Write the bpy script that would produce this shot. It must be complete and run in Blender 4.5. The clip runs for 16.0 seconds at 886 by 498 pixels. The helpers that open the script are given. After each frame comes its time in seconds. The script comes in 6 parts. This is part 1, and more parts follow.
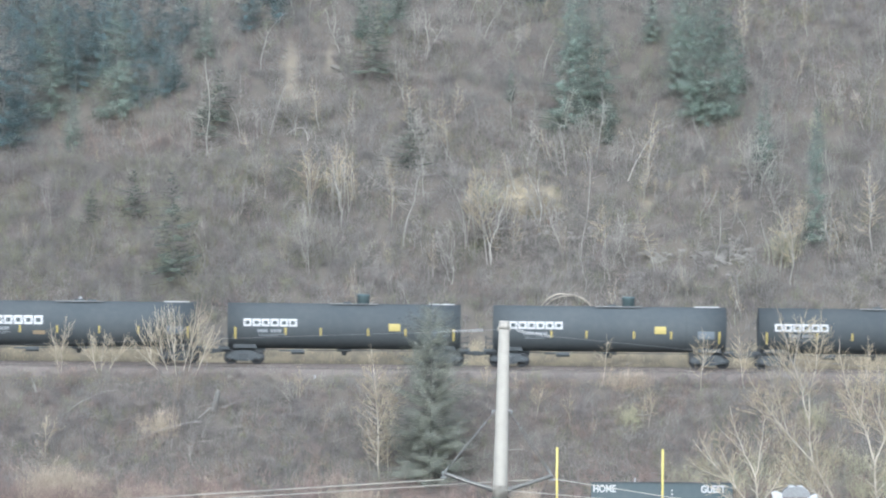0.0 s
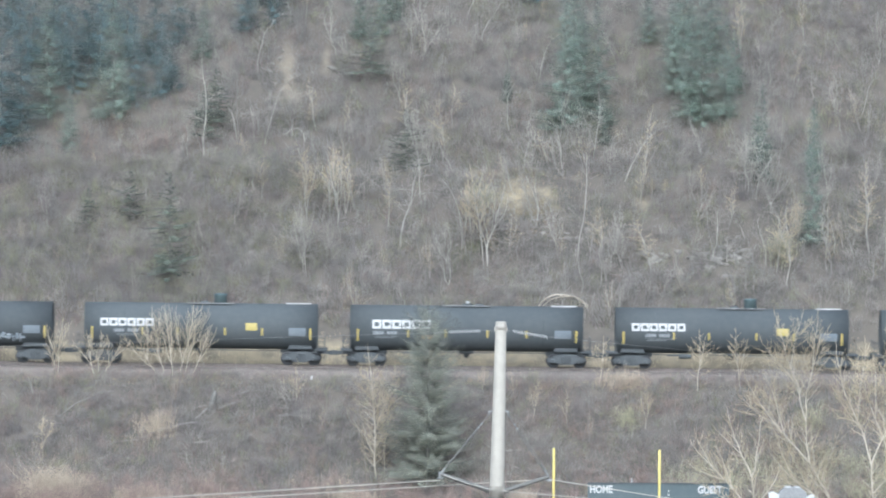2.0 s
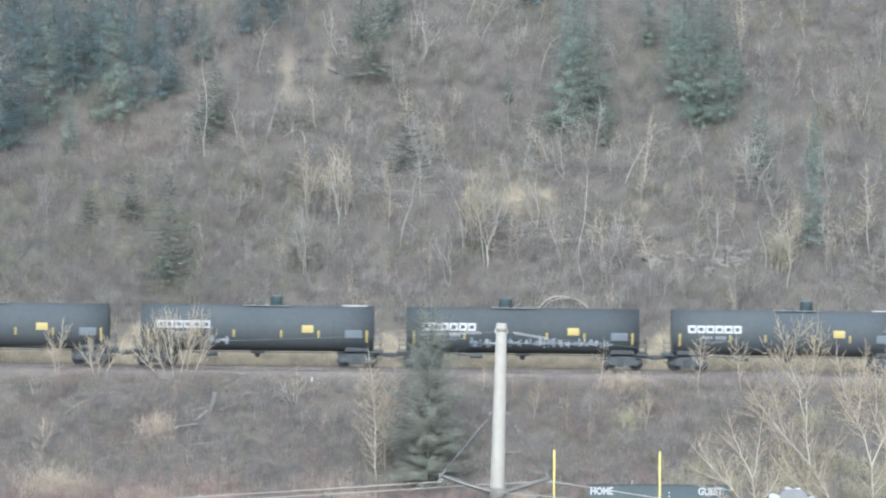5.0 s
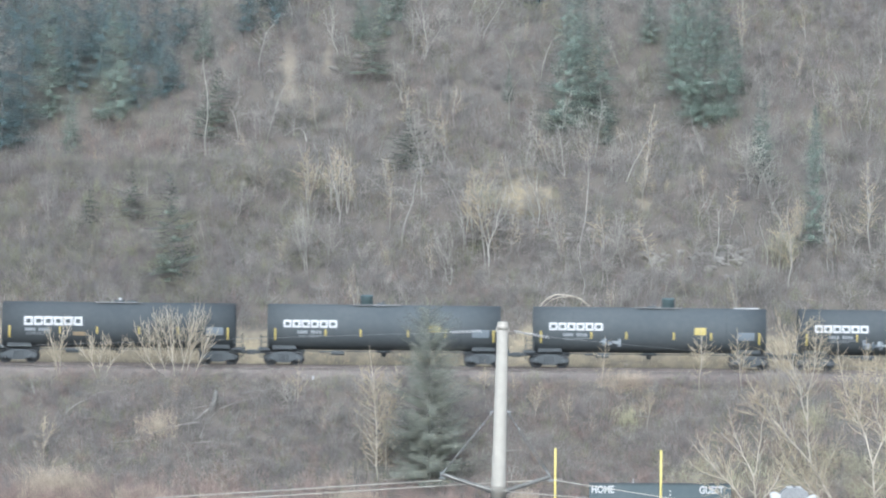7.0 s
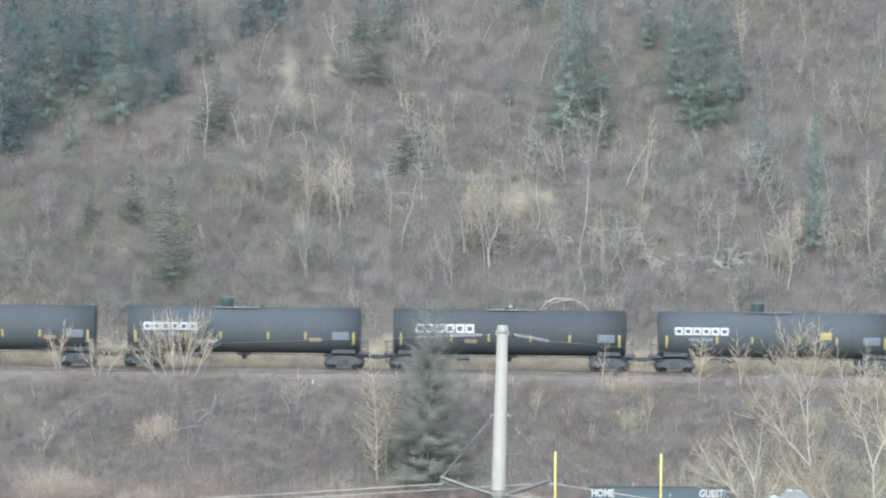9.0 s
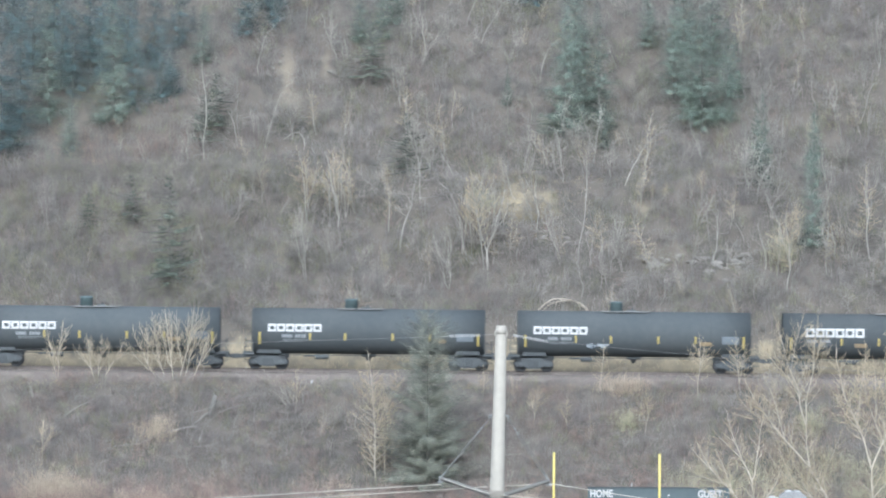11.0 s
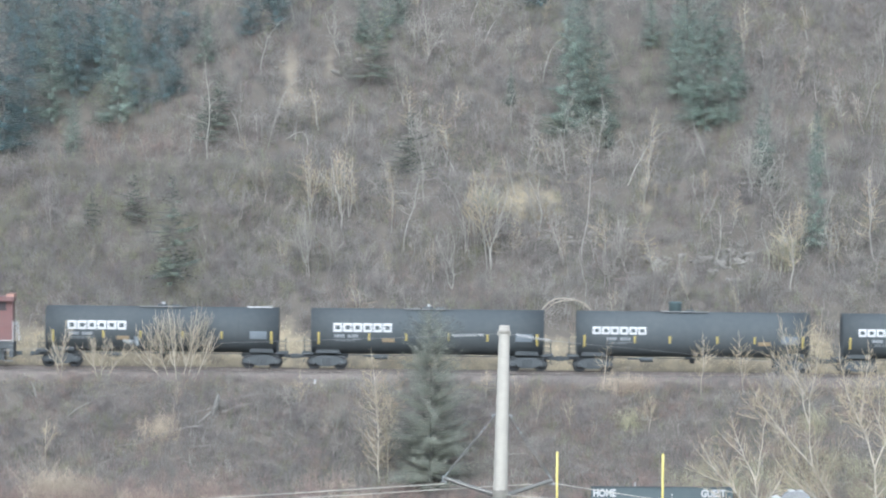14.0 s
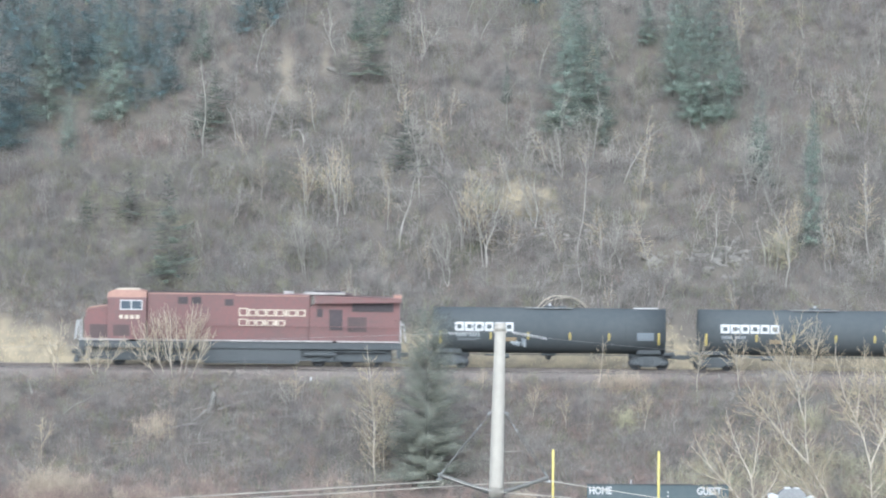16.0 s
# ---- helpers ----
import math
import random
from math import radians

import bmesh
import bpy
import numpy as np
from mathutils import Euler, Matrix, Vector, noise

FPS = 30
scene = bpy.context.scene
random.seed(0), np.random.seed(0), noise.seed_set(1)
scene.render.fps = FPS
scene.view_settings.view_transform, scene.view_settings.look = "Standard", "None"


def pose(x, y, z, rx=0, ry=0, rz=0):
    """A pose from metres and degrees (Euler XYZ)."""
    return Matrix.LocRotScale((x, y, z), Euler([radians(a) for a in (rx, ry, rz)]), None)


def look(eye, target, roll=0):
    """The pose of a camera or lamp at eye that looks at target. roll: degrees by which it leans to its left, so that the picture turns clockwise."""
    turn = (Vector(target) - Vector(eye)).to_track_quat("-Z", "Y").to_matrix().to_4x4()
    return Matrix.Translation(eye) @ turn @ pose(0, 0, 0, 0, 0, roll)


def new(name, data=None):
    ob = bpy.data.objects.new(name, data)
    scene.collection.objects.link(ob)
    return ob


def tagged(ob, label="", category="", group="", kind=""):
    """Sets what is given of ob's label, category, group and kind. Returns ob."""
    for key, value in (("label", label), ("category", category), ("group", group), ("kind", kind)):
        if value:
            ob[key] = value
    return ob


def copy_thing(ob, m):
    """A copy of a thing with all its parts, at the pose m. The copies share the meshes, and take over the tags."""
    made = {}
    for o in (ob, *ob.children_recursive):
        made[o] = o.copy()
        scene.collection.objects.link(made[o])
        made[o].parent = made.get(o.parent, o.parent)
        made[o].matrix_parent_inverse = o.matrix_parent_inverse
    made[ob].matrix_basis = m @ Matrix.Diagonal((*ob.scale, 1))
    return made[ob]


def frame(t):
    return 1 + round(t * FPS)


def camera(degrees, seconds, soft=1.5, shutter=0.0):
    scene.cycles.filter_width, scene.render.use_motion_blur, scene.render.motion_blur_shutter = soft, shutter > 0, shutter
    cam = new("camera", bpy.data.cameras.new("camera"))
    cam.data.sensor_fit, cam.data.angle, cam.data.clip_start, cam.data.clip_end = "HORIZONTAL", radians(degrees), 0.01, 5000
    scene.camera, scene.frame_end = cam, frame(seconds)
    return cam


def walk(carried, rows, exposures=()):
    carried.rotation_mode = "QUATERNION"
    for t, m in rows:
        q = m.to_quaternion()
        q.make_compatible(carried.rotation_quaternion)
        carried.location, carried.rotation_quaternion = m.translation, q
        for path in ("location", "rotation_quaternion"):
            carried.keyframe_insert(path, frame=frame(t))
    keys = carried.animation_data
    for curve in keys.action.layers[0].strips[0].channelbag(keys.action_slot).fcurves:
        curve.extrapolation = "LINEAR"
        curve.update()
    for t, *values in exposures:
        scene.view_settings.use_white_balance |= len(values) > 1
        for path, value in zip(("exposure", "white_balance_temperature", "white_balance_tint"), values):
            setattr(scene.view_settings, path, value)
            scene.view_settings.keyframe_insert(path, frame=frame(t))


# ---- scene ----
# ---- the camera: a long lens on a hand-steadied stand ----
cam = camera(7.667, 16.0, soft=2.05, shutter=0.3)
EYE = (0.0, 0.0, 27.0)


def aim(dx, dy):
    """The camera's pose when the view has drifted by dx to the right and dy downward, in units of 1/26 m at the track."""
    return look(EYE, (-dx / 26.0, 450.0, 17.0 + dy / 26.0), 0.35)


walk(cam, [
    (0.0, aim(3.1, -1.5)), (0.5, aim(-1.6, -1.5)), (1.0, aim(-3.1, 1.3)), (1.5, aim(-1.6, -1.5)), (2.0, aim(-2.7, -0.2)),
    (2.5, aim(-2.6, 0.2)), (3.0, aim(-2.3, 1.5)), (3.5, aim(3.3, 3.1)), (4.0, aim(-1.4, 6.1)), (4.5, aim(-1.8, 5.2)), (6.0, aim(-2.0, -3.4)),
    (6.5, aim(-1.5, -4.6)), (7.0, aim(0, 0)), (7.5, aim(4.6, 3.2)), (8.0, aim(4.4, 3.6)), (8.5, aim(0, 6.3)), (9.0, aim(0, 6.3)),
    (9.5, aim(-0.4, 6.5)), (11.0, aim(-2.4, 7.2)), (11.5, aim(-2.9, 7.7)), (12.0, aim(-3.1, 10.8)), (12.5, aim(-1.8, 10.7)),
    (13.0, aim(0, 7.8)), (13.5, aim(1.5, 8.4)), (14.0, aim(3.3, 6.3)), (14.5, aim(-1.3, 6.2)), (15.0, aim(-3.0, 5.0)),
    (15.5, aim(-3.2, 4.5)), (16.0, aim(-4.0, 2.0))],
    exposures=[(0.0, 1.01, 5430, 5), (4.0, 1.01, 5430, 5), (11.5, 0.99, 5430, 5), (13.0, 0.98, 5430, 5), (14.0, 0.97, 5430, 5), (14.5, 1.02, 5430, 5), (16.0, 1.04, 5430, 5)])

# ---- daylight: a thin bright overcast ----
world = bpy.data.worlds.new("sky")
scene.world = world
world.use_nodes = True
wn, wl = world.node_tree.nodes, world.node_tree.links
wn.clear()
sky = wn.new("ShaderNodeTexSky")
sky.sky_type, sky.sun_disc = "NISHITA", False
sky.sun_elevation, sky.sun_rotation = radians(40), radians(186)
sky.air_density, sky.dust_density, sky.ozone_density = 1.0, 4.0, 1.0
veil = wn.new("ShaderNodeHueSaturation")
veil.inputs["Saturation"].default_value = 0.5
dome = wn.new("ShaderNodeBackground")
dome.inputs["Strength"].default_value = 0.150
wout = wn.new("ShaderNodeOutputWorld")
wl.new(sky.outputs[0], veil.inputs["Color"])
wl.new(veil.outputs[0], dome.inputs["Color"])
wl.new(dome.outputs[0], wout.inputs["Surface"])

sun = new("sun", bpy.data.lights.new("sun", "SUN"))
sun.data.energy, sun.data.angle, sun.data.color = 1.5, radians(60), (1.0, 0.98, 0.95)
sun.matrix_world = look((-20, -190, 160), (0, 0, 0))

# ---- the lie of the land ----
RAIL_Z, TRACK_Y, GRADE = 9.0, 450.0, -0.00436
PROFILE = ((-4000, 60), (-300, 30), (-60, 26), (0, 25.2), (10, 24.6), (130, 11), (205, 0.6), (240, 0), (432, 0.5), (436, 1.5),
           (445.6, 7.9), (446.6, 8.2), (453.6, 8.3), (454.6, 8.8), (459, 12.6), (466, 17.2), (472.5, 21.6), (474.5, 22.2), (490, 34.4),
           (520, 55), (560, 78), (640, 108), (900, 125), (4000, 150))


def step(a, b, v):
    v = np.clip((v - a) / (b - a), 0, 1)
    return v * v * (3 - 2 * v)


def lumps(x, y):
    return (np.sin(0.31 * x + 0.9 * np.sin(0.23 * y)) + 0.8 * np.sin(0.47 * y + 1.3 * np.sin(0.29 * x + 1)) + 0.5 * np.sin(0.93 * x + 0.71 * y)
            + 0.35 * np.sin(1.7 * x - 1.1 * y + 2) + 0.2 * np.sin(2.9 * y + 2.3 * x))


def ground_z(x, y):
    """Height of the ground: valley floor, embankment, railway bench and the steep hillside behind it."""
    x, y = np.asarray(x, float), np.asarray(y, float)
    z = np.interp(y, [p[0] for p in PROFILE], [p[1] for p in PROFILE])
    rough = 0.16 * step(434, 438, y) * (1 - step(444.5, 446, y)) + 0.42 * step(456, 463, y)
    z = z + rough * lumps(x, y) + GRADE * np.clip(x, -200, 200) * step(430, 444, y) * (1 - step(500, 560, y))
    return z

# ---- materials ----
def surface(name, base, dark=None, grain=8.0, patch=0.6, rough=0.8, metal=0.0, bump=0.15, spread=0.0, island=0.0, pick=0.0, stretch=(1, 1, 1), amount=1.0):
    """A weathered surface: base and darker tone mixed by fine grain and broad patches, with relief. island / pick: brightness that
    varies from piece to piece of a mesh / from object to object."""
    m = bpy.data.materials.new(name)
    m.use_nodes = True
    nt = m.node_tree
    b = nt.nodes["Principled BSDF"]
    dark = dark or tuple(c * 0.7 for c in base)
    co = nt.nodes.new("ShaderNodeTexCoord")
    mp = nt.nodes.new("ShaderNodeMapping")
    mp.inputs["Scale"].default_value = stretch
    nt.links.new(co.outputs["Object"], mp.inputs["Vector"])
    fine, broad = nt.nodes.new("ShaderNodeTexNoise"), nt.nodes.new("ShaderNodeTexNoise")
    fine.inputs["Scale"].default_value, fine.inputs["Detail"].default_value = grain, 4
    broad.inputs["Scale"].default_value, broad.inputs["Detail"].default_value = patch, 3
    for n in (fine, broad):
        nt.links.new(mp.outputs[0], n.inputs["Vector"])
    add = nt.nodes.new("ShaderNodeMath")
    add.operation = "ADD"
    nt.links.new(fine.outputs[0], add.inputs[0])
    nt.links.new(broad.outputs[0], add.inputs[1])
    rng = nt.nodes.new("ShaderNodeMapRange")
    rng.inputs["From Min"].default_value, rng.inputs["From Max"].default_value = 0.75, 1.25
    rng.inputs["To Max"].default_value = amount
    nt.links.new(add.outputs[0], rng.inputs["Value"])
    mix = nt.nodes.new("ShaderNodeMix")
    mix.data_type = "RGBA"
    mix.inputs["A"].default_value, mix.inputs["B"].default_value = (*base, 1), (*dark, 1)
    nt.links.new(rng.outputs[0], mix.inputs["Factor"])
    colour = mix.outputs["Result"]
    for size, node, out in ((island, "ShaderNodeNewGeometry", "Random Per Island"), (pick, "ShaderNodeObjectInfo", "Random")):
        if size:
            src = nt.nodes.new(node)
            hsv = nt.nodes.new("ShaderNodeHueSaturation")
            r2 = nt.nodes.new("ShaderNodeMapRange")
            r2.inputs["To Min"].default_value, r2.inputs["To Max"].default_value = 1 - size, 1 + size
            nt.links.new(src.outputs[out], r2.inputs["Value"])
            nt.links.new(r2.outputs[0], hsv.inputs["Value"])
            nt.links.new(colour, hsv.inputs["Color"])
            colour = hsv.outputs[0]
    nt.links.new(colour, b.inputs["Base Color"])
    b.inputs["Roughness"].default_value, b.inputs["Metallic"].default_value = rough, metal
    if bump:
        bp = nt.nodes.new("ShaderNodeBump")
        bp.inputs["Strength"].default_value, bp.inputs["Distance"].default_value = bump, 0.05
        nt.links.new(fine.outputs[0], bp.inputs["Height"])
        nt.links.new(bp.outputs[0], b.inputs["Normal"])
    return m


M_TANK = surface("tank_paint", (0.0625, 0.07, 0.0735), (0.075, 0.081, 0.0825), grain=3.0, patch=0.35, rough=0.8, bump=0.03, pick=0.12)
M_FRAME = surface("dusty_black_steel", (0.05, 0.056, 0.059), (0.063, 0.068, 0.07), grain=9, rough=0.75, bump=0.1)
M_TANK.node_tree.nodes["Principled BSDF"].inputs["Specular IOR Level"].default_value = 0.1
M_WHEEL = surface("wheel_steel", (0.055, 0.056, 0.058), (0.04, 0.041, 0.043), grain=12, rough=0.8)
M_WHITE = surface("white_lettering", (0.44, 0.435, 0.42), (0.37, 0.365, 0.355), grain=14, patch=2, rough=0.6, bump=0)
M_NUMBER = surface("faded_lettering", (0.27, 0.28, 0.285), (0.17, 0.182, 0.19), grain=20, patch=3, rough=0.7, bump=0)
M_YELLOW = surface("yellow_reflector", (0.42, 0.335, 0.1), (0.34, 0.275, 0.09), grain=14, patch=2, rough=0.5, bump=0)
M_RUST = surface("rusty_plate", (0.30, 0.22, 0.12), (0.18, 0.15, 0.11), grain=9, rough=0.8, bump=0.05)
M_PLATE = surface("grey_stencil_panel", (0.15, 0.17, 0.185), (0.11, 0.125, 0.14), grain=9, rough=0.7, bump=0.02)
M_GALV = surface("galvanised_walkway", (0.25, 0.25, 0.245), (0.17, 0.172, 0.172), grain=12, rough=0.55, metal=0.3)
M_HOUSING = surface("housing_green", (0.085, 0.115, 0.115), (0.065, 0.09, 0.092), grain=8, rough=0.6)
M_RED = surface("locomotive_red", (0.142, 0.064, 0.059), (0.106, 0.063, 0.058), grain=4, patch=0.35, rough=0.5, bump=0.03)
M_PINK = surface("faded_roof_red", (0.34, 0.2, 0.152), (0.26, 0.15, 0.118), grain=5, patch=0.8, rough=0.65, bump=0.03)
M_CREAM = surface("cream_lettering", (0.47, 0.405, 0.315), (0.35, 0.295, 0.23), grain=9, patch=2, rough=0.6, bump=0)
M_GRILLE = surface("radiator_grille", (0.055, 0.04, 0.042), (0.035, 0.03, 0.032), grain=10, rough=0.7)
M_SMOKE = surface("sooty_red", (0.075, 0.048, 0.046), (0.055, 0.04, 0.039), grain=6, rough=0.7)
M_GLASS = surface("tinted_window", (0.06, 0.075, 0.09), (0.08, 0.095, 0.11), rough=0.12, bump=0)
M_RAIL = surface("rail_steel", (0.15, 0.125, 0.11), (0.10, 0.085, 0.075), grain=6, rough=0.6, metal=0.2)
M_TIE = surface("creosoted_tie", (0.14, 0.122, 0.11), (0.095, 0.085, 0.078), grain=14, rough=0.9, pick=0.2)
M_BALLAST = surface("ballast", (0.178, 0.149, 0.125), (0.13, 0.109, 0.095), grain=16, patch=1.0, rough=0.95, bump=0.8)
M_POLE = surface("galvanised_pole", (0.366, 0.337, 0.29), (0.316, 0.292, 0.252), grain=7, patch=1.4, rough=0.95, metal=0.0, bump=0.05)
M_ARM = surface("grey_polymer_arm", (0.135, 0.13, 0.118), (0.1, 0.097, 0.09), grain=14, rough=0.9)
M_WIRE = surface("aluminium_conductor", (0.42, 0.39, 0.335), (0.335, 0.312, 0.272), grain=20, rough=0.7, bump=0)
M_POST = surface("goal_yellow", (0.56, 0.46, 0.13), (0.47, 0.385, 0.115), grain=8, rough=0.5, bump=0.02)
M_BOARD = surface("scoreboard_green", (0.055, 0.075, 0.080), (0.07, 0.088, 0.092), grain=4, rough=0.6, bump=0.02)
M_BARK = surface("pale_aspen_bark", (0.39, 0.363, 0.32), (0.285, 0.266, 0.235), grain=3.5, patch=0.7, rough=0.9, bump=0.2, pick=0.2)
M_COTTON = surface("cottonwood_bark", (0.515, 0.455, 0.37), (0.385, 0.338, 0.27), grain=3, patch=0.6, rough=0.9, bump=0.2, pick=0.15)
M_TWIG = surface("grey_tan_twigs", (0.3, 0.274, 0.236), (0.235, 0.217, 0.19), grain=2, patch=0.5, rough=0.9, bump=0, island=0.3, pick=0.2)
M_BUD = surface("yellowish_twigs", (0.43, 0.355, 0.243), (0.335, 0.277, 0.19), grain=2, patch=0.5, rough=0.9, bump=0, island=0.3, pick=0.12)
M_WILLOW = surface("grey_willow_twigs", (0.44, 0.372, 0.268), (0.34, 0.286, 0.207), grain=2, patch=0.5, rough=0.9, bump=0, island=0.25, pick=0.1)
M_SPRUCE = surface("spruce_needles", (0.175, 0.242, 0.24), (0.15, 0.212, 0.215), grain=2.2, patch=0.5, rough=0.85, bump=0, island=0.2, pick=0.2)
M_GREENSPRUCE = surface("green_spruce_needles", (0.285, 0.342, 0.278), (0.255, 0.31, 0.257), grain=2.2, patch=0.5, rough=0.85, bump=0, island=0.06, pick=0.15)
M_OLIVE = surface("olive_needles", (0.23, 0.252, 0.195), (0.195, 0.222, 0.185), grain=2.2, patch=0.5, rough=0.85, bump=0, island=0.2, pick=0.15)
M_GREYSPRUCE = surface("grey_green_needles", (0.33, 0.336, 0.272), (0.276, 0.285, 0.235), grain=2.2, patch=0.5, rough=0.75, bump=0, island=0.25)
M_TRUNK = surface("spruce_bark", (0.15, 0.142, 0.125), (0.1, 0.097, 0.088), grain=6, rough=0.9, bump=0.3)
M_BRUSH = surface("bare_brush", (0.235, 0.214, 0.186), (0.182, 0.171, 0.156), grain=0.8, patch=0.13, rough=0.95, bump=0, island=0.18)
M_PALEBRUSH = surface("pale_brush", (0.3, 0.272, 0.239), (0.24, 0.221, 0.202), grain=0.8, patch=0.13, rough=0.95, bump=0, island=0.2)
M_DARKBRUSH = surface("dark_brush", (0.202, 0.171, 0.154), (0.151, 0.135, 0.129), grain=0.8, patch=0.16, rough=0.95, bump=0, island=0.2)
M_OLIVEBRUSH = surface("olive_brush", (0.232, 0.222, 0.138), (0.178, 0.175, 0.118), grain=0.8, patch=0.2, rough=0.95, bump=0, island=0.2)
M_REDBRUSH = surface("reddish_brush", (0.268, 0.196, 0.162), (0.205, 0.157, 0.136), grain=0.8, patch=0.2, rough=0.95, bump=0, island=0.3)
M_STRAW = surface("dry_straw", (0.41, 0.338, 0.22), (0.315, 0.262, 0.176), grain=1.2, patch=0.25, rough=0.95, bump=0, island=0.3)
M_LEAFING = surface("budding_twigs", (0.37, 0.34, 0.225), (0.28, 0.262, 0.18), grain=1.2, patch=0.4, rough=0.95, bump=0, island=0.3)
M_LOG = surface("weathered_log", (0.30, 0.28, 0.25), (0.19, 0.175, 0.155), grain=6, patch=1, rough=0.95, bump=0.3)
M_ROCK = surface("pale_rock", (0.235, 0.215, 0.187), (0.15, 0.138, 0.122), grain=2.5, patch=0.6, rough=0.95, bump=0.6, pick=0.2)
M_FLOOD = surface("floodlight_white", (0.46, 0.45, 0.43), (0.38, 0.375, 0.36), grain=9, rough=0.5, bump=0.02)


def ground_material():
    """Leaf litter, with dry grass and bare earth where the sheet's cover says so."""
    m = surface("hill_ground", (0.114, 0.098, 0.080), (0.084, 0.074, 0.062), grain=1.3, patch=0.14, rough=0.97, bump=0.7)
    nt = m.node_tree
    b = nt.nodes["Principled BSDF"]
    was = b.inputs["Base Color"].links[0].from_socket
    n = nt.nodes.new("ShaderNodeTexNoise")
    n.inputs["Scale"].default_value, n.inputs["Detail"].default_value = 1.1, 5
    nt.links.new(nt.nodes["Texture Coordinate"].outputs["Object"], n.inputs["Vector"])
    for attr, tone in (("straw", (0.275, 0.228, 0.152)), ("earth", (0.185, 0.155, 0.117))):
        a = nt.nodes.new("ShaderNodeAttribute")
        a.attribute_name = attr
        s = nt.nodes.new("ShaderNodeMath")
        s.operation = "ADD"
        nt.links.new(a.outputs["Fac"], s.inputs[0])
        nt.links.new(n.outputs[0], s.inputs[1])
        r = nt.nodes.new("ShaderNodeMapRange")
        r.inputs["From Min"].default_value, r.inputs["From Max"].default_value = 0.75, 1.3
        nt.links.new(s.outputs[0], r.inputs["Value"])
        x = nt.nodes.new("ShaderNodeMix")
        x.data_type = "RGBA"
        x.inputs["B"].default_value = (*tone, 1)
        nt.links.new(r.outputs[0], x.inputs["Factor"])
        nt.links.new(was, x.inputs["A"])
        was = x.outputs["Result"]
    nt.links.new(was, b.inputs["Base Color"])
    return m


M_GROUND = ground_material()


def let_through(m, share, gaps=0.0):
    """Needles and blades pass part of the light that falls on them; gaps: the open share between the needles of a spray."""
    nt = m.node_tree
    b = nt.nodes["Principled BSDF"]
    tr = nt.nodes.new("ShaderNodeBsdfTranslucent")
    mx = nt.nodes.new("ShaderNodeMixShader")
    mx.inputs[0].default_value = share
    nt.links.new(b.inputs["Base Color"].links[0].from_socket, tr.inputs["Color"])
    nt.links.new(b.outputs[0], mx.inputs[1])
    nt.links.new(tr.outputs[0], mx.inputs[2])
    if gaps:
        clear, whole = nt.nodes.new("ShaderNodeBsdfTransparent"), nt.nodes.new("ShaderNodeMixShader")
        whole.inputs[0].default_value = gaps
        nt.links.new(mx.outputs[0], whole.inputs[1])
        nt.links.new(clear.outputs[0], whole.inputs[2])
        mx = whole
    nt.links.new(mx.outputs[0], nt.nodes["Material Output"].inputs["Surface"])


M_TUFT = surface("pale_dry_tuft", (0.46, 0.375, 0.275), (0.36, 0.30, 0.23), grain=1.2, patch=0.4, rough=0.95, bump=0, island=0.25)
for needles in (M_SPRUCE, M_GREENSPRUCE, M_OLIVE, M_GREYSPRUCE):
    waxy = needles.node_tree.nodes["Principled BSDF"]
    waxy.inputs["Specular IOR Level"].default_value = 0.12
let_through(M_SPRUCE, 0.5, 0.62)
let_through(M_GREENSPRUCE, 0.5, 0.6)
let_through(M_OLIVE, 0.5, 0.5)
let_through(M_GREYSPRUCE, 0.5, 0.64)
let_through(M_STRAW, 0.3)

# ---- building helpers ----
MESHES = {}


def part(name, bm, material, parent=None, label="", kind=""):
    """Links a bmesh (or a mesh made before) as ONE mesh object under a thing or a part."""
    if isinstance(bm, bmesh.types.BMesh):
        me = bpy.data.meshes.new(name)
        bm.to_mesh(me)
        bm.free()
        me.materials.append(material)
    else:
        me = bm
    ob = new(name, me)
    if parent:
        ob.parent = parent
    return tagged(ob, label, kind=kind)


def shared(key, build, material):
    """The mesh of a part that several things have alike, built once."""
    if key not in MESHES:
        bm = bmesh.new()
        build(bm)
        MESHES[key] = bpy.data.meshes.new(key)
        bm.to_mesh(MESHES[key])
        bm.free()
        MESHES[key].materials.append(material)
    return MESHES[key]


def empty(name, m=None):
    ob = new(name)
    ob.empty_display_size = 0.3
    if m is not None:
        ob.matrix_basis = m
    return ob


def raw(name, verts, faces, material, smooth=False):
    """A mesh from arrays."""
    me = bpy.data.meshes.new(name)
    verts, faces = np.asarray(verts, np.float32), np.asarray(faces, np.int32)
    k = faces.shape[1]
    me.vertices.add(len(verts))
    me.vertices.foreach_set("co", verts.ravel())
    me.loops.add(faces.size)
    me.loops.foreach_set("vertex_index", faces.ravel())
    me.polygons.add(len(faces))
    me.polygons.foreach_set("loop_start", np.arange(0, faces.size, k, dtype=np.int32))
    if smooth:
        me.polygons.foreach_set("use_smooth", np.ones(len(faces), bool))
    me.update(calc_edges=True)
    me.validate()
    me.materials.append(material)
    return me


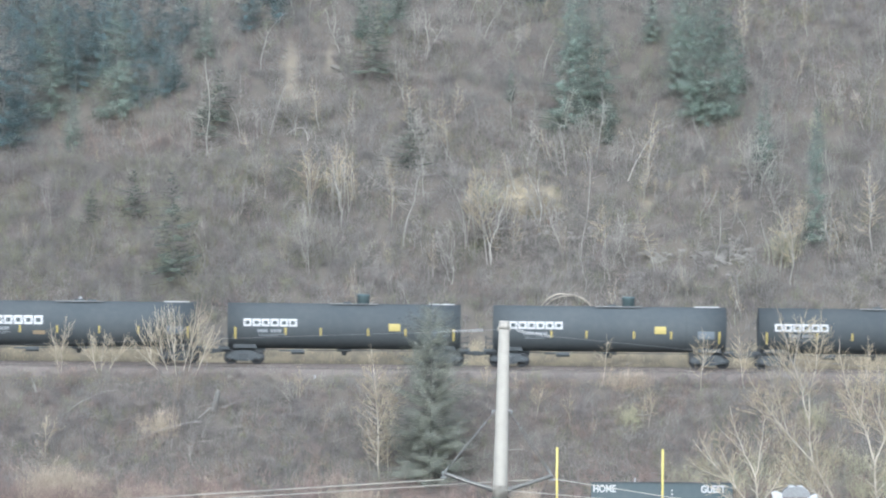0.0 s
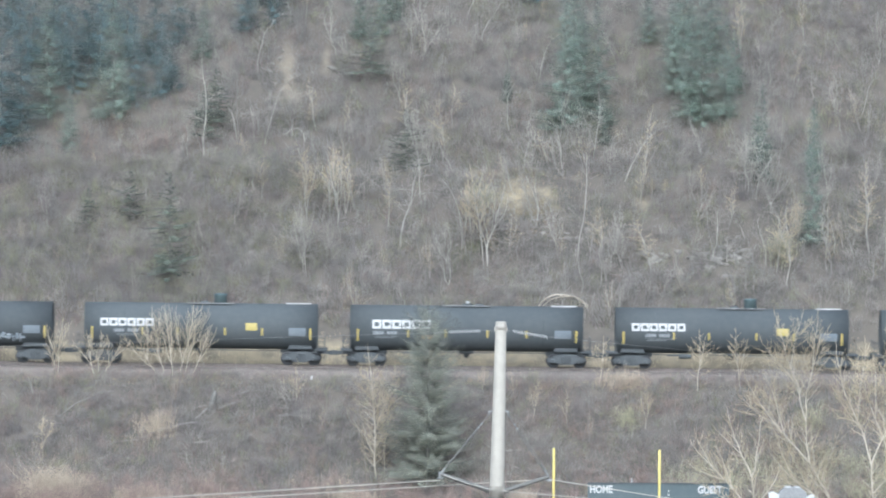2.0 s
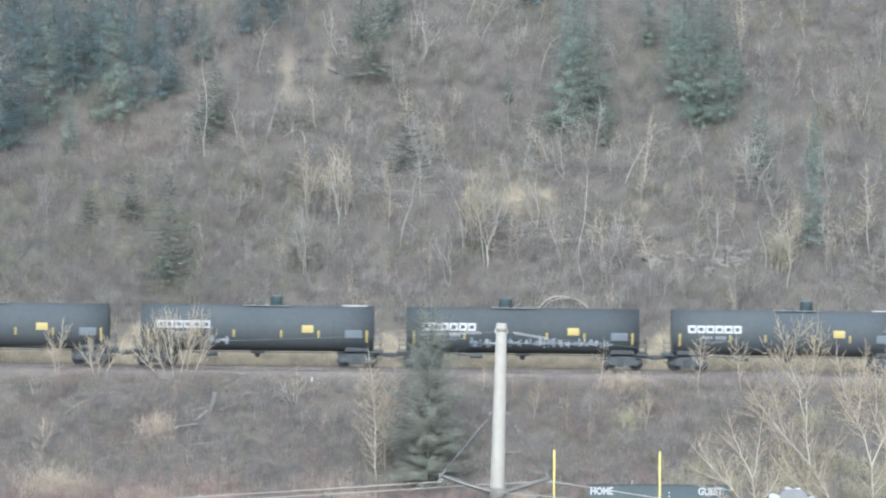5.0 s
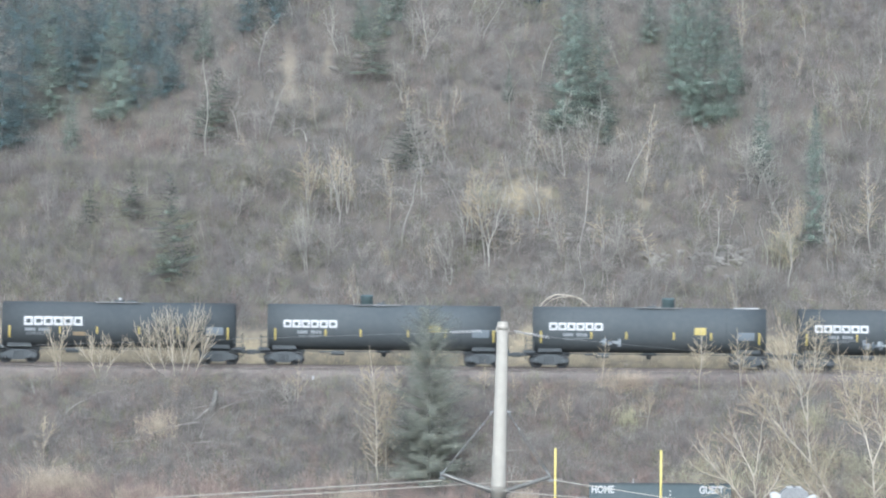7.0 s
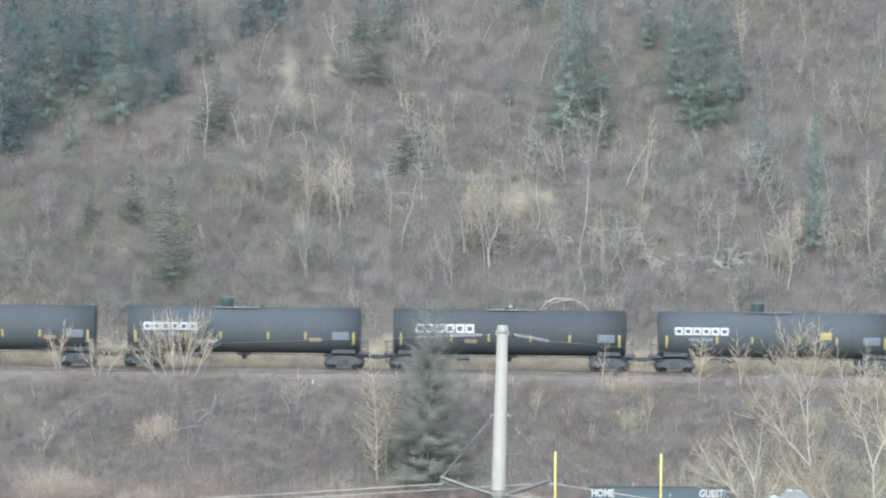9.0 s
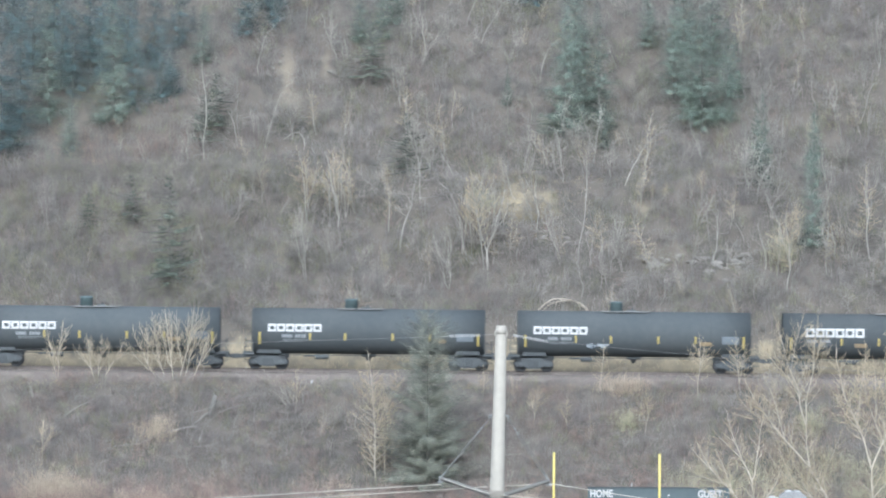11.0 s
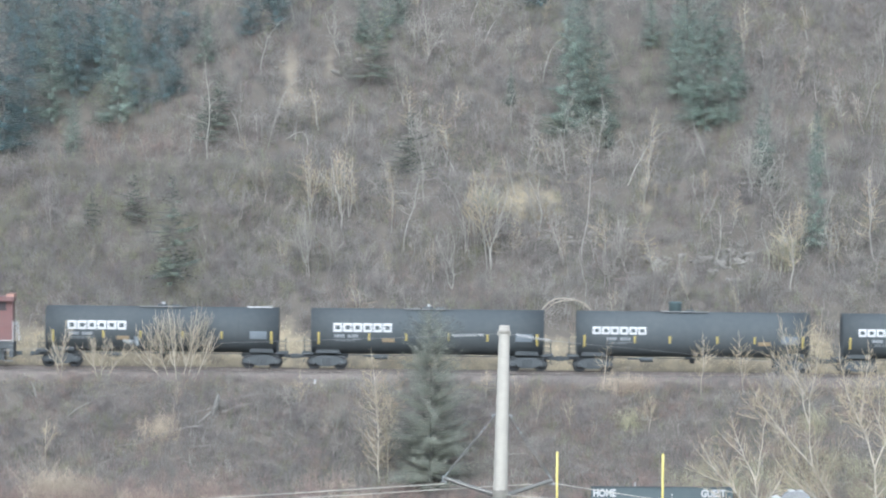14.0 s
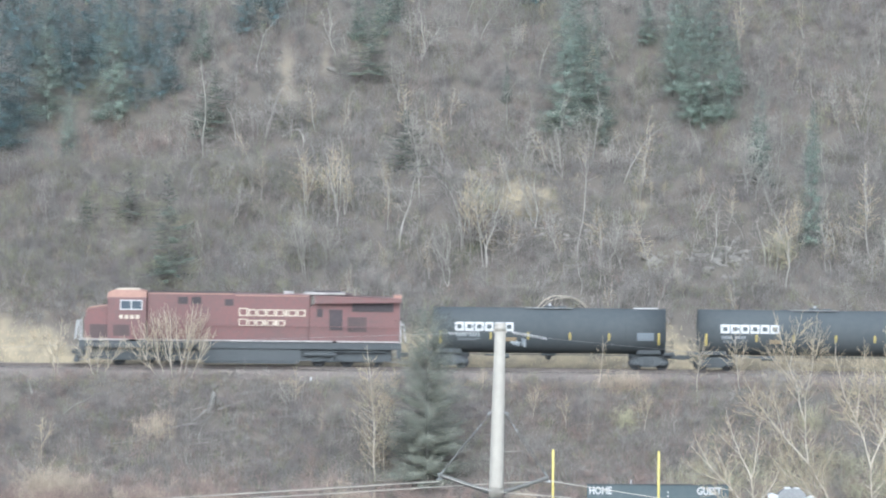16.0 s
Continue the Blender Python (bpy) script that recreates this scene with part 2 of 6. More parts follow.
def box(bm, x0, x1, y0, y1, z0, z1, bevel=0.0):
    r = bmesh.ops.create_cube(bm, size=1)
    vs = r["verts"]
    for v in vs:
        v.co = Vector(((x0 + x1) / 2 + v.co.x * (x1 - x0), (y0 + y1) / 2 + v.co.y * (y1 - y0), (z0 + z1) / 2 + v.co.z * (z1 - z0)))
    if bevel:
        es = list({e for v in vs for e in v.link_edges})
        bmesh.ops.bevel(bm, geom=es, offset=bevel, segments=2, affect="EDGES", profile=0.6)


def rod(bm, a, b, r0, r1=None, sides=8):
    """A round bar from a to b, capped."""
    a, b = Vector(a), Vector(b)
    r1 = r0 if r1 is None else r1
    d = b - a
    m = Matrix.Translation((a + b) / 2) @ d.to_track_quat("Z", "Y").to_matrix().to_4x4()
    bmesh.ops.create_cone(bm, cap_ends=True, segments=sides, radius1=r0, radius2=r1, depth=d.length, matrix=m)


def lathe(bm, rings, axis="X", sides=32):
    """A turned body: rings of (place along the axis, radius)."""
    loops = []
    for s, r in rings:
        ring = []
        for i in range(sides):
            a = 2 * math.pi * i / sides
            c, d = r * math.cos(a), r * math.sin(a)
            ring.append(bm.verts.new({"X": (s, c, d), "Y": (c, s, d), "Z": (c, d, s)}[axis]))
        loops.append(ring)
    for p, q in zip(loops, loops[1:]):
        for i in range(sides):
            bm.faces.new((p[i], p[(i + 1) % sides], q[(i + 1) % sides], q[i]))
    bm.faces.new(loops[0])
    bm.faces.new(loops[-1])
    bmesh.ops.recalc_face_normals(bm, faces=bm.faces)
    for f in bm.faces:
        f.smooth = len(f.verts) == 4


def prism(bm, outline, y0, y1):
    """A solid with an outline in x and z, from y0 to y1."""
    front = [bm.verts.new((x, y0, z)) for x, z in outline]
    back = [bm.verts.new((x, y1, z)) for x, z in outline]
    bm.faces.new(front)
    bm.faces.new(back[::-1])
    n = len(outline)
    for i in range(n):
        bm.faces.new((front[i], back[i], back[(i + 1) % n], front[(i + 1) % n]))
    bmesh.ops.recalc_face_normals(bm, faces=bm.faces)


def made(build, *args):
    bm = bmesh.new()
    build(bm, *args)
    return bm


def box_part(name, dims, material, parent, label="", bevel=0.0):
    bm = bmesh.new()
    box(bm, *dims, bevel)
    return part(name, bm, material, parent, label)


def rod_part(name, a, b, r, material, parent, label="", sides=8):
    bm = bmesh.new()
    rod(bm, a, b, r, None, sides)
    return part(name, bm, material, parent, label)

# ---- ground: one sheet from the camera's hill over the valley to the far side's crest ----
def zone(x, y, cx, cy, rx, ry):
    return np.exp(-(((x - cx) / rx) ** 2 + ((y - cy) / ry) ** 2))


def straw_cover(x, y):
    s = 0.65 * step(453.8, 454.8, y) * (1 - step(455.8, 458.2, y + 0.7 * np.sin(x * 0.7) + 0.4 * np.sin(x * 1.9)))
    s = s + 0.74 * zone(x, y, 5.4, 469.8, 3.4, 2.3) + 0.55 * zone(x, y, 14.3, 470.4, 0.9, 1.2) + 0.2 * zone(x, y, -26, 459, 6, 1.8) + 0.5 * zone(x, y, 3, 473, 9, 0.8)
    return np.clip(s, 0, 1)


def earth_cover(x, y):
    s = 0.9 * zone(x, y, -11.4, 483.0, 0.8, 1.8) + 0.75 * zone(x, y, -8.4, 484.2, 0.5, 1.9) + 0.55 * zone(x, y, -11.0, 481.0, 2.2, 0.7)
    s = s + 0.5 * zone(x, y, 14, 466, 5, 1.4) + 0.35 * step(445, 446, y) * (1 - step(453, 454, y))
    return np.clip(s, 0, 1)


def build_ground():
    far = np.array([45, 60, 90, 150, 300, 700, 1600, 4000.0])
    xs = np.concatenate((-far[::-1], np.arange(-38, 38.01, 0.5), far))
    ys = np.concatenate(([-4000, -1500, -300, -60, 0, 5, 10, 40, 80, 130, 170, 205, 240, 300, 360, 410], np.arange(428, 498, 0.4),
                         [505, 520, 540, 560, 600, 640, 700, 900, 1500, 4000.0]))
    gx, gy = np.meshgrid(xs, ys)
    gz = ground_z(gx, gy)
    verts = np.stack((gx.ravel(), gy.ravel(), gz.ravel()), 1)
    w = len(xs)
    i = (np.arange(len(ys) - 1)[:, None] * w + np.arange(w - 1)[None]).ravel()
    me = raw("ground", verts, np.stack((i, i + 1, i + w + 1, i + w), 1), M_GROUND, True)
    for name, fn in (("straw", straw_cover), ("earth", earth_cover)):
        a = me.attributes.new(name, "FLOAT", "POINT")
        a.data.foreach_set("value", fn(verts[:, 0], verts[:, 1]).astype(np.float32))
    tagged(new("ground", me), "brown leaf-littered hillside above a railway embankment and valley floor", "ground", kind="structure")


build_ground()


# ---- railway: ballast, ties, rails ----
def on_track(x):
    return RAIL_Z + GRADE * x


def build_track():
    half = 160.0
    bm = bmesh.new()
    n = 320
    shape = ((-4.0, -1.1), (-2.6, -0.28), (-1.9, -0.215), (1.9, -0.215), (2.6, -0.28), (3.8, -1.1))
    rows = []
    for i in range(n + 1):
        x = -half + 2 * half * i / n
        rows.append([bm.verts.new((x, TRACK_Y + s + 0.08 * noise.noise((x * 1.7, s, 3)), on_track(x) + h + 0.05 * noise.noise((x * 1.3, s * 2, 0)))) for s, h in shape])
    for p, q in zip(rows, rows[1:]):
        for a in range(len(shape) - 1):
            bm.faces.new((p[a], q[a], q[a + 1], p[a + 1]))
    part("ballast_bed", bm, M_BALLAST, None, "grey-brown crushed stone ballast under the track", "structure")["category"] = "ballast"
    track = empty("railway_track", pose(0, TRACK_Y, RAIL_Z, 0, 0.25, 0))
    tagged(track, "single railway track with rusty steel rails on dark ties", "railway track", kind="structure")
    for s in (-0.7525, 0.7525):
        bm = bmesh.new()
        box(bm, -half, half, s - 0.036, s + 0.036, -0.045, 0.0)
        box(bm, -half, half, s - 0.009, s + 0.009, -0.15, -0.045)
        box(bm, -half, half, s - 0.07, s + 0.07, -0.18, -0.15)
        part("rail", bm, M_RAIL, track, "worn steel rail")
    tie = shared("tie", lambda b: box(b, -0.115, 0.115, -1.3, 1.3, -0.36, -0.185), M_TIE)
    for i in range(-70, 71):
        ob = part("tie", tie, None, track)
        ob.matrix_basis = pose(i * 0.53 + 0.02 * math.sin(i * 7), 0.03 * math.sin(i * 3.1), 0.01 * math.sin(i * 5), 0, 0, 0.6 * math.sin(i * 2.3))


build_track()

# ---- the train: tank cars pushed by one locomotive ----
PITCH, SPEED = 18.04, 13.29
TANK_R, TANK_Z, TANK_HALF = 1.55, 2.60, 7.92
WHEEL_R = 0.457
WHEELSETS = []
MOVERS = []


def curved(bm, x0, x1, z0, z1, lift=0.012, n=5, radius=TANK_R):
    """A thin plate that lies on the tank's near flank between two heights."""
    rows = []
    for i in range(n + 1):
        z = z0 + (z1 - z0) * i / n
        pair = []
        for r in (radius - 0.02, radius + lift):
            y = -math.sqrt(max(r * r - (z - TANK_Z) ** 2, 0.0))
            pair += [bm.verts.new((x0, y, z)), bm.verts.new((x1, y, z))]
        rows.append(pair)
    for p, q in zip(rows, rows[1:]):
        bm.faces.new((p[2], p[3], q[3], q[2]))
        bm.faces.new((p[0], p[2], q[2], q[0]))
        bm.faces.new((p[3], p[1], q[1], q[3]))
    for p in (rows[0], rows[-1]):
        bm.faces.new((p[0], p[1], p[3], p[2]))
    bmesh.ops.recalc_face_normals(bm, faces=bm.faces)


def emblem_block(bm, x, w, z0, h):
    """One block of the white flank emblem: a plain frame round a flat slot."""
    bar, edge = w * 0.23, h * 0.26
    curved(bm, x, x + w, z0 + h - edge, z0 + h, n=2)
    curved(bm, x, x + w, z0, z0 + edge, n=2)
    curved(bm, x, x + bar, z0 + edge, z0 + h - edge, n=1)
    curved(bm, x + w - bar, x + w, z0 + edge, z0 + h - edge, n=1)


def emblem(car, key, x, width, z0, h):
    w = width / 6.0
    for i in range(6):
        part("emblem_block", shared("emblem_%s%d" % (key, i), lambda b: emblem_block(b, x + i * w, w * 0.88, z0, h), M_WHITE), None, car, "white emblem block")


def tank_shell(bm):
    rings = []
    for i in range(9):
        a = math.pi / 2 * i / 8
        rings.append((-TANK_HALF + 0.62 * (1 - math.sin(a)), max(TANK_R * math.cos(math.pi / 2 - a), 0.02)))
    body = [(s, TANK_R) for s in (-4.9, -2.45, 0, 2.45, 4.9)]
    lathe(bm, rings + body + [(-s, r) for s, r in rings[::-1]], "X", 48)
    bmesh.ops.translate(bm, vec=(0, 0, TANK_Z), verts=bm.verts)


def truck_frame(bm):
    for s in (-1.08, 1.08):
        prism(bm, ((-1.32, 0.62), (-1.18, 0.36), (-0.62, 0.36), (-0.38, 0.22), (0.38, 0.22), (0.62, 0.36), (1.18, 0.36), (1.32, 0.62), (0.95, 0.74), (0.45, 0.94), (-0.45, 0.94), (-0.95, 0.74)), s - 0.1, s + 0.1)
        for x in (-0.28, -0.09, 0.09, 0.28):
            rod(bm, (x, s * 1.09, 0.34), (x, s * 1.09, 0.78), 0.075)
        for x in (-0.89, 0.89):
            rod(bm, (x, s * 1.07, WHEEL_R), (x, s * 1.2, WHEEL_R), 0.15, 0.12, 12)
    box(bm, -0.3, 0.3, -1.1, 1.1, 0.72, 0.92, 0.03)


def wheelset_mesh(bm):
    rod(bm, (0, -1.05, 0), (0, 1.05, 0), 0.085, None, 12)
    for s in (-1, 1):
        lathe(bm, [(s * 0.68, 0.485), (s * 0.705, 0.485), (s * 0.715, WHEEL_R), (s * 0.82, WHEEL_R - 0.004), (s * 0.82, 0.39), (s * 0.785, 0.37), (s * 0.775, 0.2), (s * 0.86, 0.17), (s * 0.86, 0.1)], "Y", 28)


def add_truck(car, x):
    t = part("truck", shared("truck_frame", truck_frame, M_FRAME), None, car, "black cast steel truck frame")
    t.matrix_basis = pose(x, 0, 0)
    for dx in (-0.89, 0.89):
        w = part("wheelset", shared("wheelset", wheelset_mesh, M_WHEEL), None, t)
        w.matrix_basis = pose(dx, 0, WHEEL_R)
        WHEELSETS.append((w, dx, WHEEL_R))


def end_gear(bm, s):
    """Stub sill, end platform and coupler under one end (s = -1 or 1)."""
    box(bm, *sorted((s * 5.4, s * 8.55)), -0.33, 0.33, 0.78, 1.12, 0.02)
    box(bm, *sorted((s * 7.75, s * 8.5)), -1.42, 1.42, 1.02, 1.14, 0.01)
    box(bm, *sorted((s * 8.42, s * 8.55)), -1.42, 1.42, 0.84, 1.16, 0.01)
    box(bm, *sorted((s * 8.5, s * 8.92)), -0.11, 0.11, 0.74, 0.98, 0.02)
    box(bm, *sorted((s * 8.74, s * 9.02)), -0.17, 0.17, 0.70, 1.02, 0.05)
    for y in (-1.25, 1.25):
        prism(bm, ((s * 5.9, 1.10), (s * 7.6, 1.10), (s * 7.4, 1.75), (s * 6.2, 1.75)), y * 0.72 - 0.03, y * 0.72 + 0.03)


def end_rails(bm, s):
    for y in (-1.4, 1.4):
        for x in (7.85, 8.4):
            rod(bm, (s * x, y, 0.5), (s * x, y, 2.1), 0.02, None, 6)
        for k in range(5):
            rod(bm, (s * 7.85, y, 0.55 + 0.33 * k), (s * 8.4, y, 0.55 + 0.33 * k), 0.018, None, 6)
    rod(bm, (s * 8.4, -1.4, 2.08), (s * 8.4, 1.4, 2.08), 0.02, None, 6)


def walkway(bm, x):
    z = TANK_Z + TANK_R - 0.22
    for y in (-0.46, 0.26):
        box(bm, x - 1.65, x + 1.65, y - 0.14, y + 0.30, z + 0.20, z + 0.225)
    for dx in (-1.6, 1.1):
        box(bm, x + dx, x + dx + 0.4, -0.6, 0.56, z + 0.20, z + 0.225)
    for dx in (-1.5, -0.5, 0.5, 1.5):
        rod(bm, (x + dx, -0.5, z - 0.1), (x + dx, -0.5, z + 0.21), 0.025, None, 6)


def smears(bm, seed, x0, x1, z0, z1):
    """Faded sprayed paint: overlapping loops and strokes that say nothing."""
    rnd = random.Random(seed)
    n = int((x1 - x0) / 0.16)
    curved(bm, x0, x1, (z0 + z1) / 2 - 0.03, (z0 + z1) / 2 + 0.03, 0.006, max(4, n // 2))
    for i in range(n):
        x = x0 + (x1 - x0) * i / n + rnd.uniform(-0.08, 0.08)
        zc = (z0 + z1) / 2 + rnd.uniform(-0.16, 0.16) * (z1 - z0)
        h = rnd.uniform(0.14, 0.5) * (z1 - z0)
        w = rnd.uniform(0.05, 0.22)
        if rnd.random() < 0.5:
            w, h = max(h * 1.1, 0.3), w * 0.6
        curved(bm, x, x + w, max(zc - h, z0), min(zc + h, z1), 0.008 + 0.003 * (i % 3), 2)


M_SPRAY = surface("faded_spray_paint", (0.40, 0.43, 0.45), (0.14, 0.17, 0.20), grain=5, patch=1.5, rough=0.6, bump=0, island=0.35)


def tank_car(k, kind, side, placard, strip, spray):
    """One tank car. kind A has a raised round housing on its walkway, kind B a flat one; side: to which end the walkway is set."""
    bits = ["black tank car with white block emblem"]
    if placard:
        bits.append("and yellow placard")
    elif kind == "B":
        bits.append("and low flat top walkway")
    if spray:
        bits[0] = "graffiti-sprayed black tank car with white emblem"
    car = empty("tank_car")
    tagged(car, " ".join(bits), "tank car", "tank cars of the train")
    part("tank", shared("tank_shell", tank_shell, M_TANK), None, car, "dusty black cylindrical tank")
    for s in (-1, 1):
        part("end_platform", shared("end_gear%d" % s, lambda b: end_gear(b, s), M_FRAME), None, car)
        part("grab_rail", shared("end_rails%d" % s, lambda b: end_rails(b, s), M_FRAME), None, car)
        add_truck(car, s * 6.8)
    x0 = -7.385
    long_x = [0, 14.82]
    short_x = [3.42, 5.8, 9.02, 11.55] if kind == "A" else [3.42, 5.95, 8.8, 11.45]
    for x in long_x:
        part("reflector", shared("ref_long%d" % x, lambda b: curved(b, x0 + x - 0.07, x0 + x + 0.07, 1.72, 2.55), M_YELLOW), None, car, "long yellow reflective strip")
    for x in short_x:
        part("reflector", shared("ref%d" % int(x * 100), lambda b: curved(b, x0 + x - 0.065, x0 + x + 0.065, 2.02, 2.52), M_YELLOW), None, car, "short yellow reflective strip")
    if kind == "A":
        emblem(car, "a", x0 + 0.56, 3.70, 2.60, 0.52)
    else:
        emblem(car, "b", x0 + 0.99, 4.05, 2.58, 0.60)
    nx = x0 + (1.5 if kind == "A" else 1.05)

    def number_bars(b):
        rnd = random.Random(k)
        x = nx
        for i in range(9):
            if i != 4:
                curved(b, x, x + 0.14, 2.19, 2.41, 0.01, 2)
            x += 0.185
        for z, w in ((2.05, 1.7 + rnd.uniform(-0.2, 0.2)), (1.95, 1.3)):
            curved(b, nx + 0.1, nx + 0.1 + w, z, z + 0.035, 0.01, 1)

    part("number_marking", made(number_bars), M_NUMBER, car, "faded grey marking bars")
    part("stencil_panel", shared("stencil", lambda b: curved(b, x0 + 13.35, x0 + 14.5, 2.02, 2.56), M_PLATE), None, car, "grey stencil panel")
    if placard:
        part("placard", shared("placard", lambda b: curved(b, x0 + 10.42, x0 + 11.2, 2.36, 2.86, 0.03), M_YELLOW), None, car, "yellow placard")
    else:
        px = 11.8 if kind == "A" else 4.3
        part("placard", shared("rust_plate" + kind, lambda b: curved(b, x0 + px, x0 + px + 0.85, 1.9, 2.16, 0.02), M_RUST), None, car, "rusty brown placard plate")
    for x in (-5.2, 5.2):
        part("weld_band", shared("band%d" % x, lambda b: curved(b, x - 0.03, x + 0.03, 1.2, 4.1, 0.012, 10), M_TANK), None, car)
    wx = {"R": 0.62, "L": -0.55, "C": 0.0}[side]
    part("walkway", shared("walkway" + side, lambda b: walkway(b, wx), M_GALV), None, car, "weathered galvanised top walkway")
    part("walkway_edge", shared("walk_edge" + side, lambda b: box(b, wx - 1.5, wx + 1.5, -0.66, -0.6, 4.12, 4.18), M_GALV), None, car, "pale metal walkway edge")
    if kind == "A":
        hx = wx + (0.65 if side == "R" else -0.65)
        part("valve_housing", shared("housing" + side, lambda b: lathe(b, [(4.1, 0.43), (4.70, 0.43), (4.74, 0.46), (4.80, 0.44), (4.83, 0.3)], "Z", 24), M_HOUSING), None, car, "dark green round valve housing").matrix_basis = pose(hx, 0, 0)
        part("vent_valve", shared("vent", lambda b: (box(b, -0.3, 0.3, -0.2, 0.2, 4.1, 4.28, 0.04), rod(b, (0.1, 0, 4.2), (0.1, 0, 4.42), 0.06)), M_FRAME), None, car).matrix_basis = pose(hx + (-1.1 if side == "R" else 1.0), 0, 0)
    else:
        part("manway", shared("manway", lambda b: (lathe(b, [(4.1, 0.36), (4.26, 0.36), (4.3, 0.3)], "Z", 20), box(b, 0.55, 1.15, -0.3, 0.3, 4.1, 4.27, 0.04)), M_FRAME), None, car, "low dark manway cover")
        part("vent_cap", shared("vent_cap", lambda b: lathe(b, [(4.28, 0.1), (4.42, 0.13), (4.46, 0.06)], "Z", 12), M_WHITE), None, car, "small white vent cap").matrix_basis = pose(0.05, 0, 0)
    # the light caught by the top rail is put in as white colour
    if strip:
        part("handrail", shared("top_strip", lambda b: (box(b, 5.75, 7.45, -0.35, -0.25, 4.13, 4.19), box(b, 5.75, 7.45, 0.25, 0.35, 4.13, 4.19)), M_WHITE), None, car, "tank-top handrail coloured white to look lit")
    part("outlet_valve", shared("outlet", lambda b: (lathe(b, [(0.62, 0.12), (0.85, 0.2), (1.08, 0.34)], "Z", 16), box(b, -0.5, 0.5, -0.28, 0.28, 0.88, 1.07, 0.05)), M_FRAME), None, car)
    part("brake_pipe", shared("brake", lambda b: (rod(b, (-6.0, -0.5, 0.98), (6.0, -0.5, 0.98), 0.03), rod(b, (-3.6, -0.75, 0.88), (-2.7, -0.75, 0.88), 0.17, None, 12), rod(b, (-4.4, -0.6, 0.92), (-3.6, -0.6, 0.92), 0.05)), M_FRAME), None, car)
    if spray:
        part("graffiti", made(smears, k, *spray), M_SPRAY, car, "faded pale sprayed paint")
    MOVERS.append((car, 29.27 - PITCH * k))
    return car


CARS = (("A", "R", 1, 1, None), ("A", "R", 1, 1, None), ("A", "R", 1, 1, None), ("B", "C", 0, 1, None), ("A", "R", 1, 1, None),
        ("A", "L", 1, 0, (-3.6, 6.0, 1.45, 2.15)), ("A", "R", 1, 1, (-3.4, -2.0, 1.5, 2.1)), ("A", "L", 1, 0, None), ("B", "C", 0, 0, None),
        ("A", "L", 0, 0, (-3.2, -1.9, 1.6, 2.1)), ("A", "L", 0, 0, None), ("A", "L", 0, 0, None), ("B", "C", 0, 0, None),
        ("B", "C", 0, 1, (-2.6, -1.6, 1.5, 2.15)))
for k, spec in enumerate(CARS):
    tank_car(k, *spec)


# ---- locomotive ----
M_SILL = surface("dirty_white_stripe", (0.36, 0.335, 0.315), (0.21, 0.19, 0.18), grain=5, patch=1.2, rough=0.7, bump=0)
def loco_truck(bm):
    for s in (-1.06, 1.06):
        prism(bm, ((-2.55, 0.62), (-2.4, 0.34), (-1.5, 0.42), (-1.2, 0.3), (-0.6, 0.42), (0.6, 0.42), (1.2, 0.3), (1.5, 0.42), (2.4, 0.34), (2.55, 0.62), (2.2, 1.15), (-2.2, 1.15)), s - 0.09, s + 0.09)
        for x in (-1.95, 0.0, 1.95):
            box(bm, x - 0.2, x + 0.2, s * 1.1 - 0.08, s * 1.1 + 0.08, 0.34, 0.74, 0.03)
        for x in (-1.0, 1.0):
            rod(bm, (x, s * 1.1, 0.42), (x, s * 1.1, 0.95), 0.12, None, 10)
    box(bm, -2.35, 2.35, -0.98, 0.98, 0.32, 1.22, 0.04)


def handrail(bm, x0, x1, y, z0, posts):
    for i in range(posts):
        x = x0 + (x1 - x0) * i / (posts - 1)
        rod(bm, (x, y, z0), (x, y, z0 + 1.0), 0.018, None, 6)
    rod(bm, (x0, y, z0 + 1.0), (x1, y, z0 + 1.0), 0.02, None, 6)


def window_pair(b, x0, x1, z0, z1, y):
    for a, c in ((x0, (x0 + x1) / 2 - 0.04), ((x0 + x1) / 2 + 0.04, x1)):
        box(b, a, c, y - 0.02, y, z0, z1)


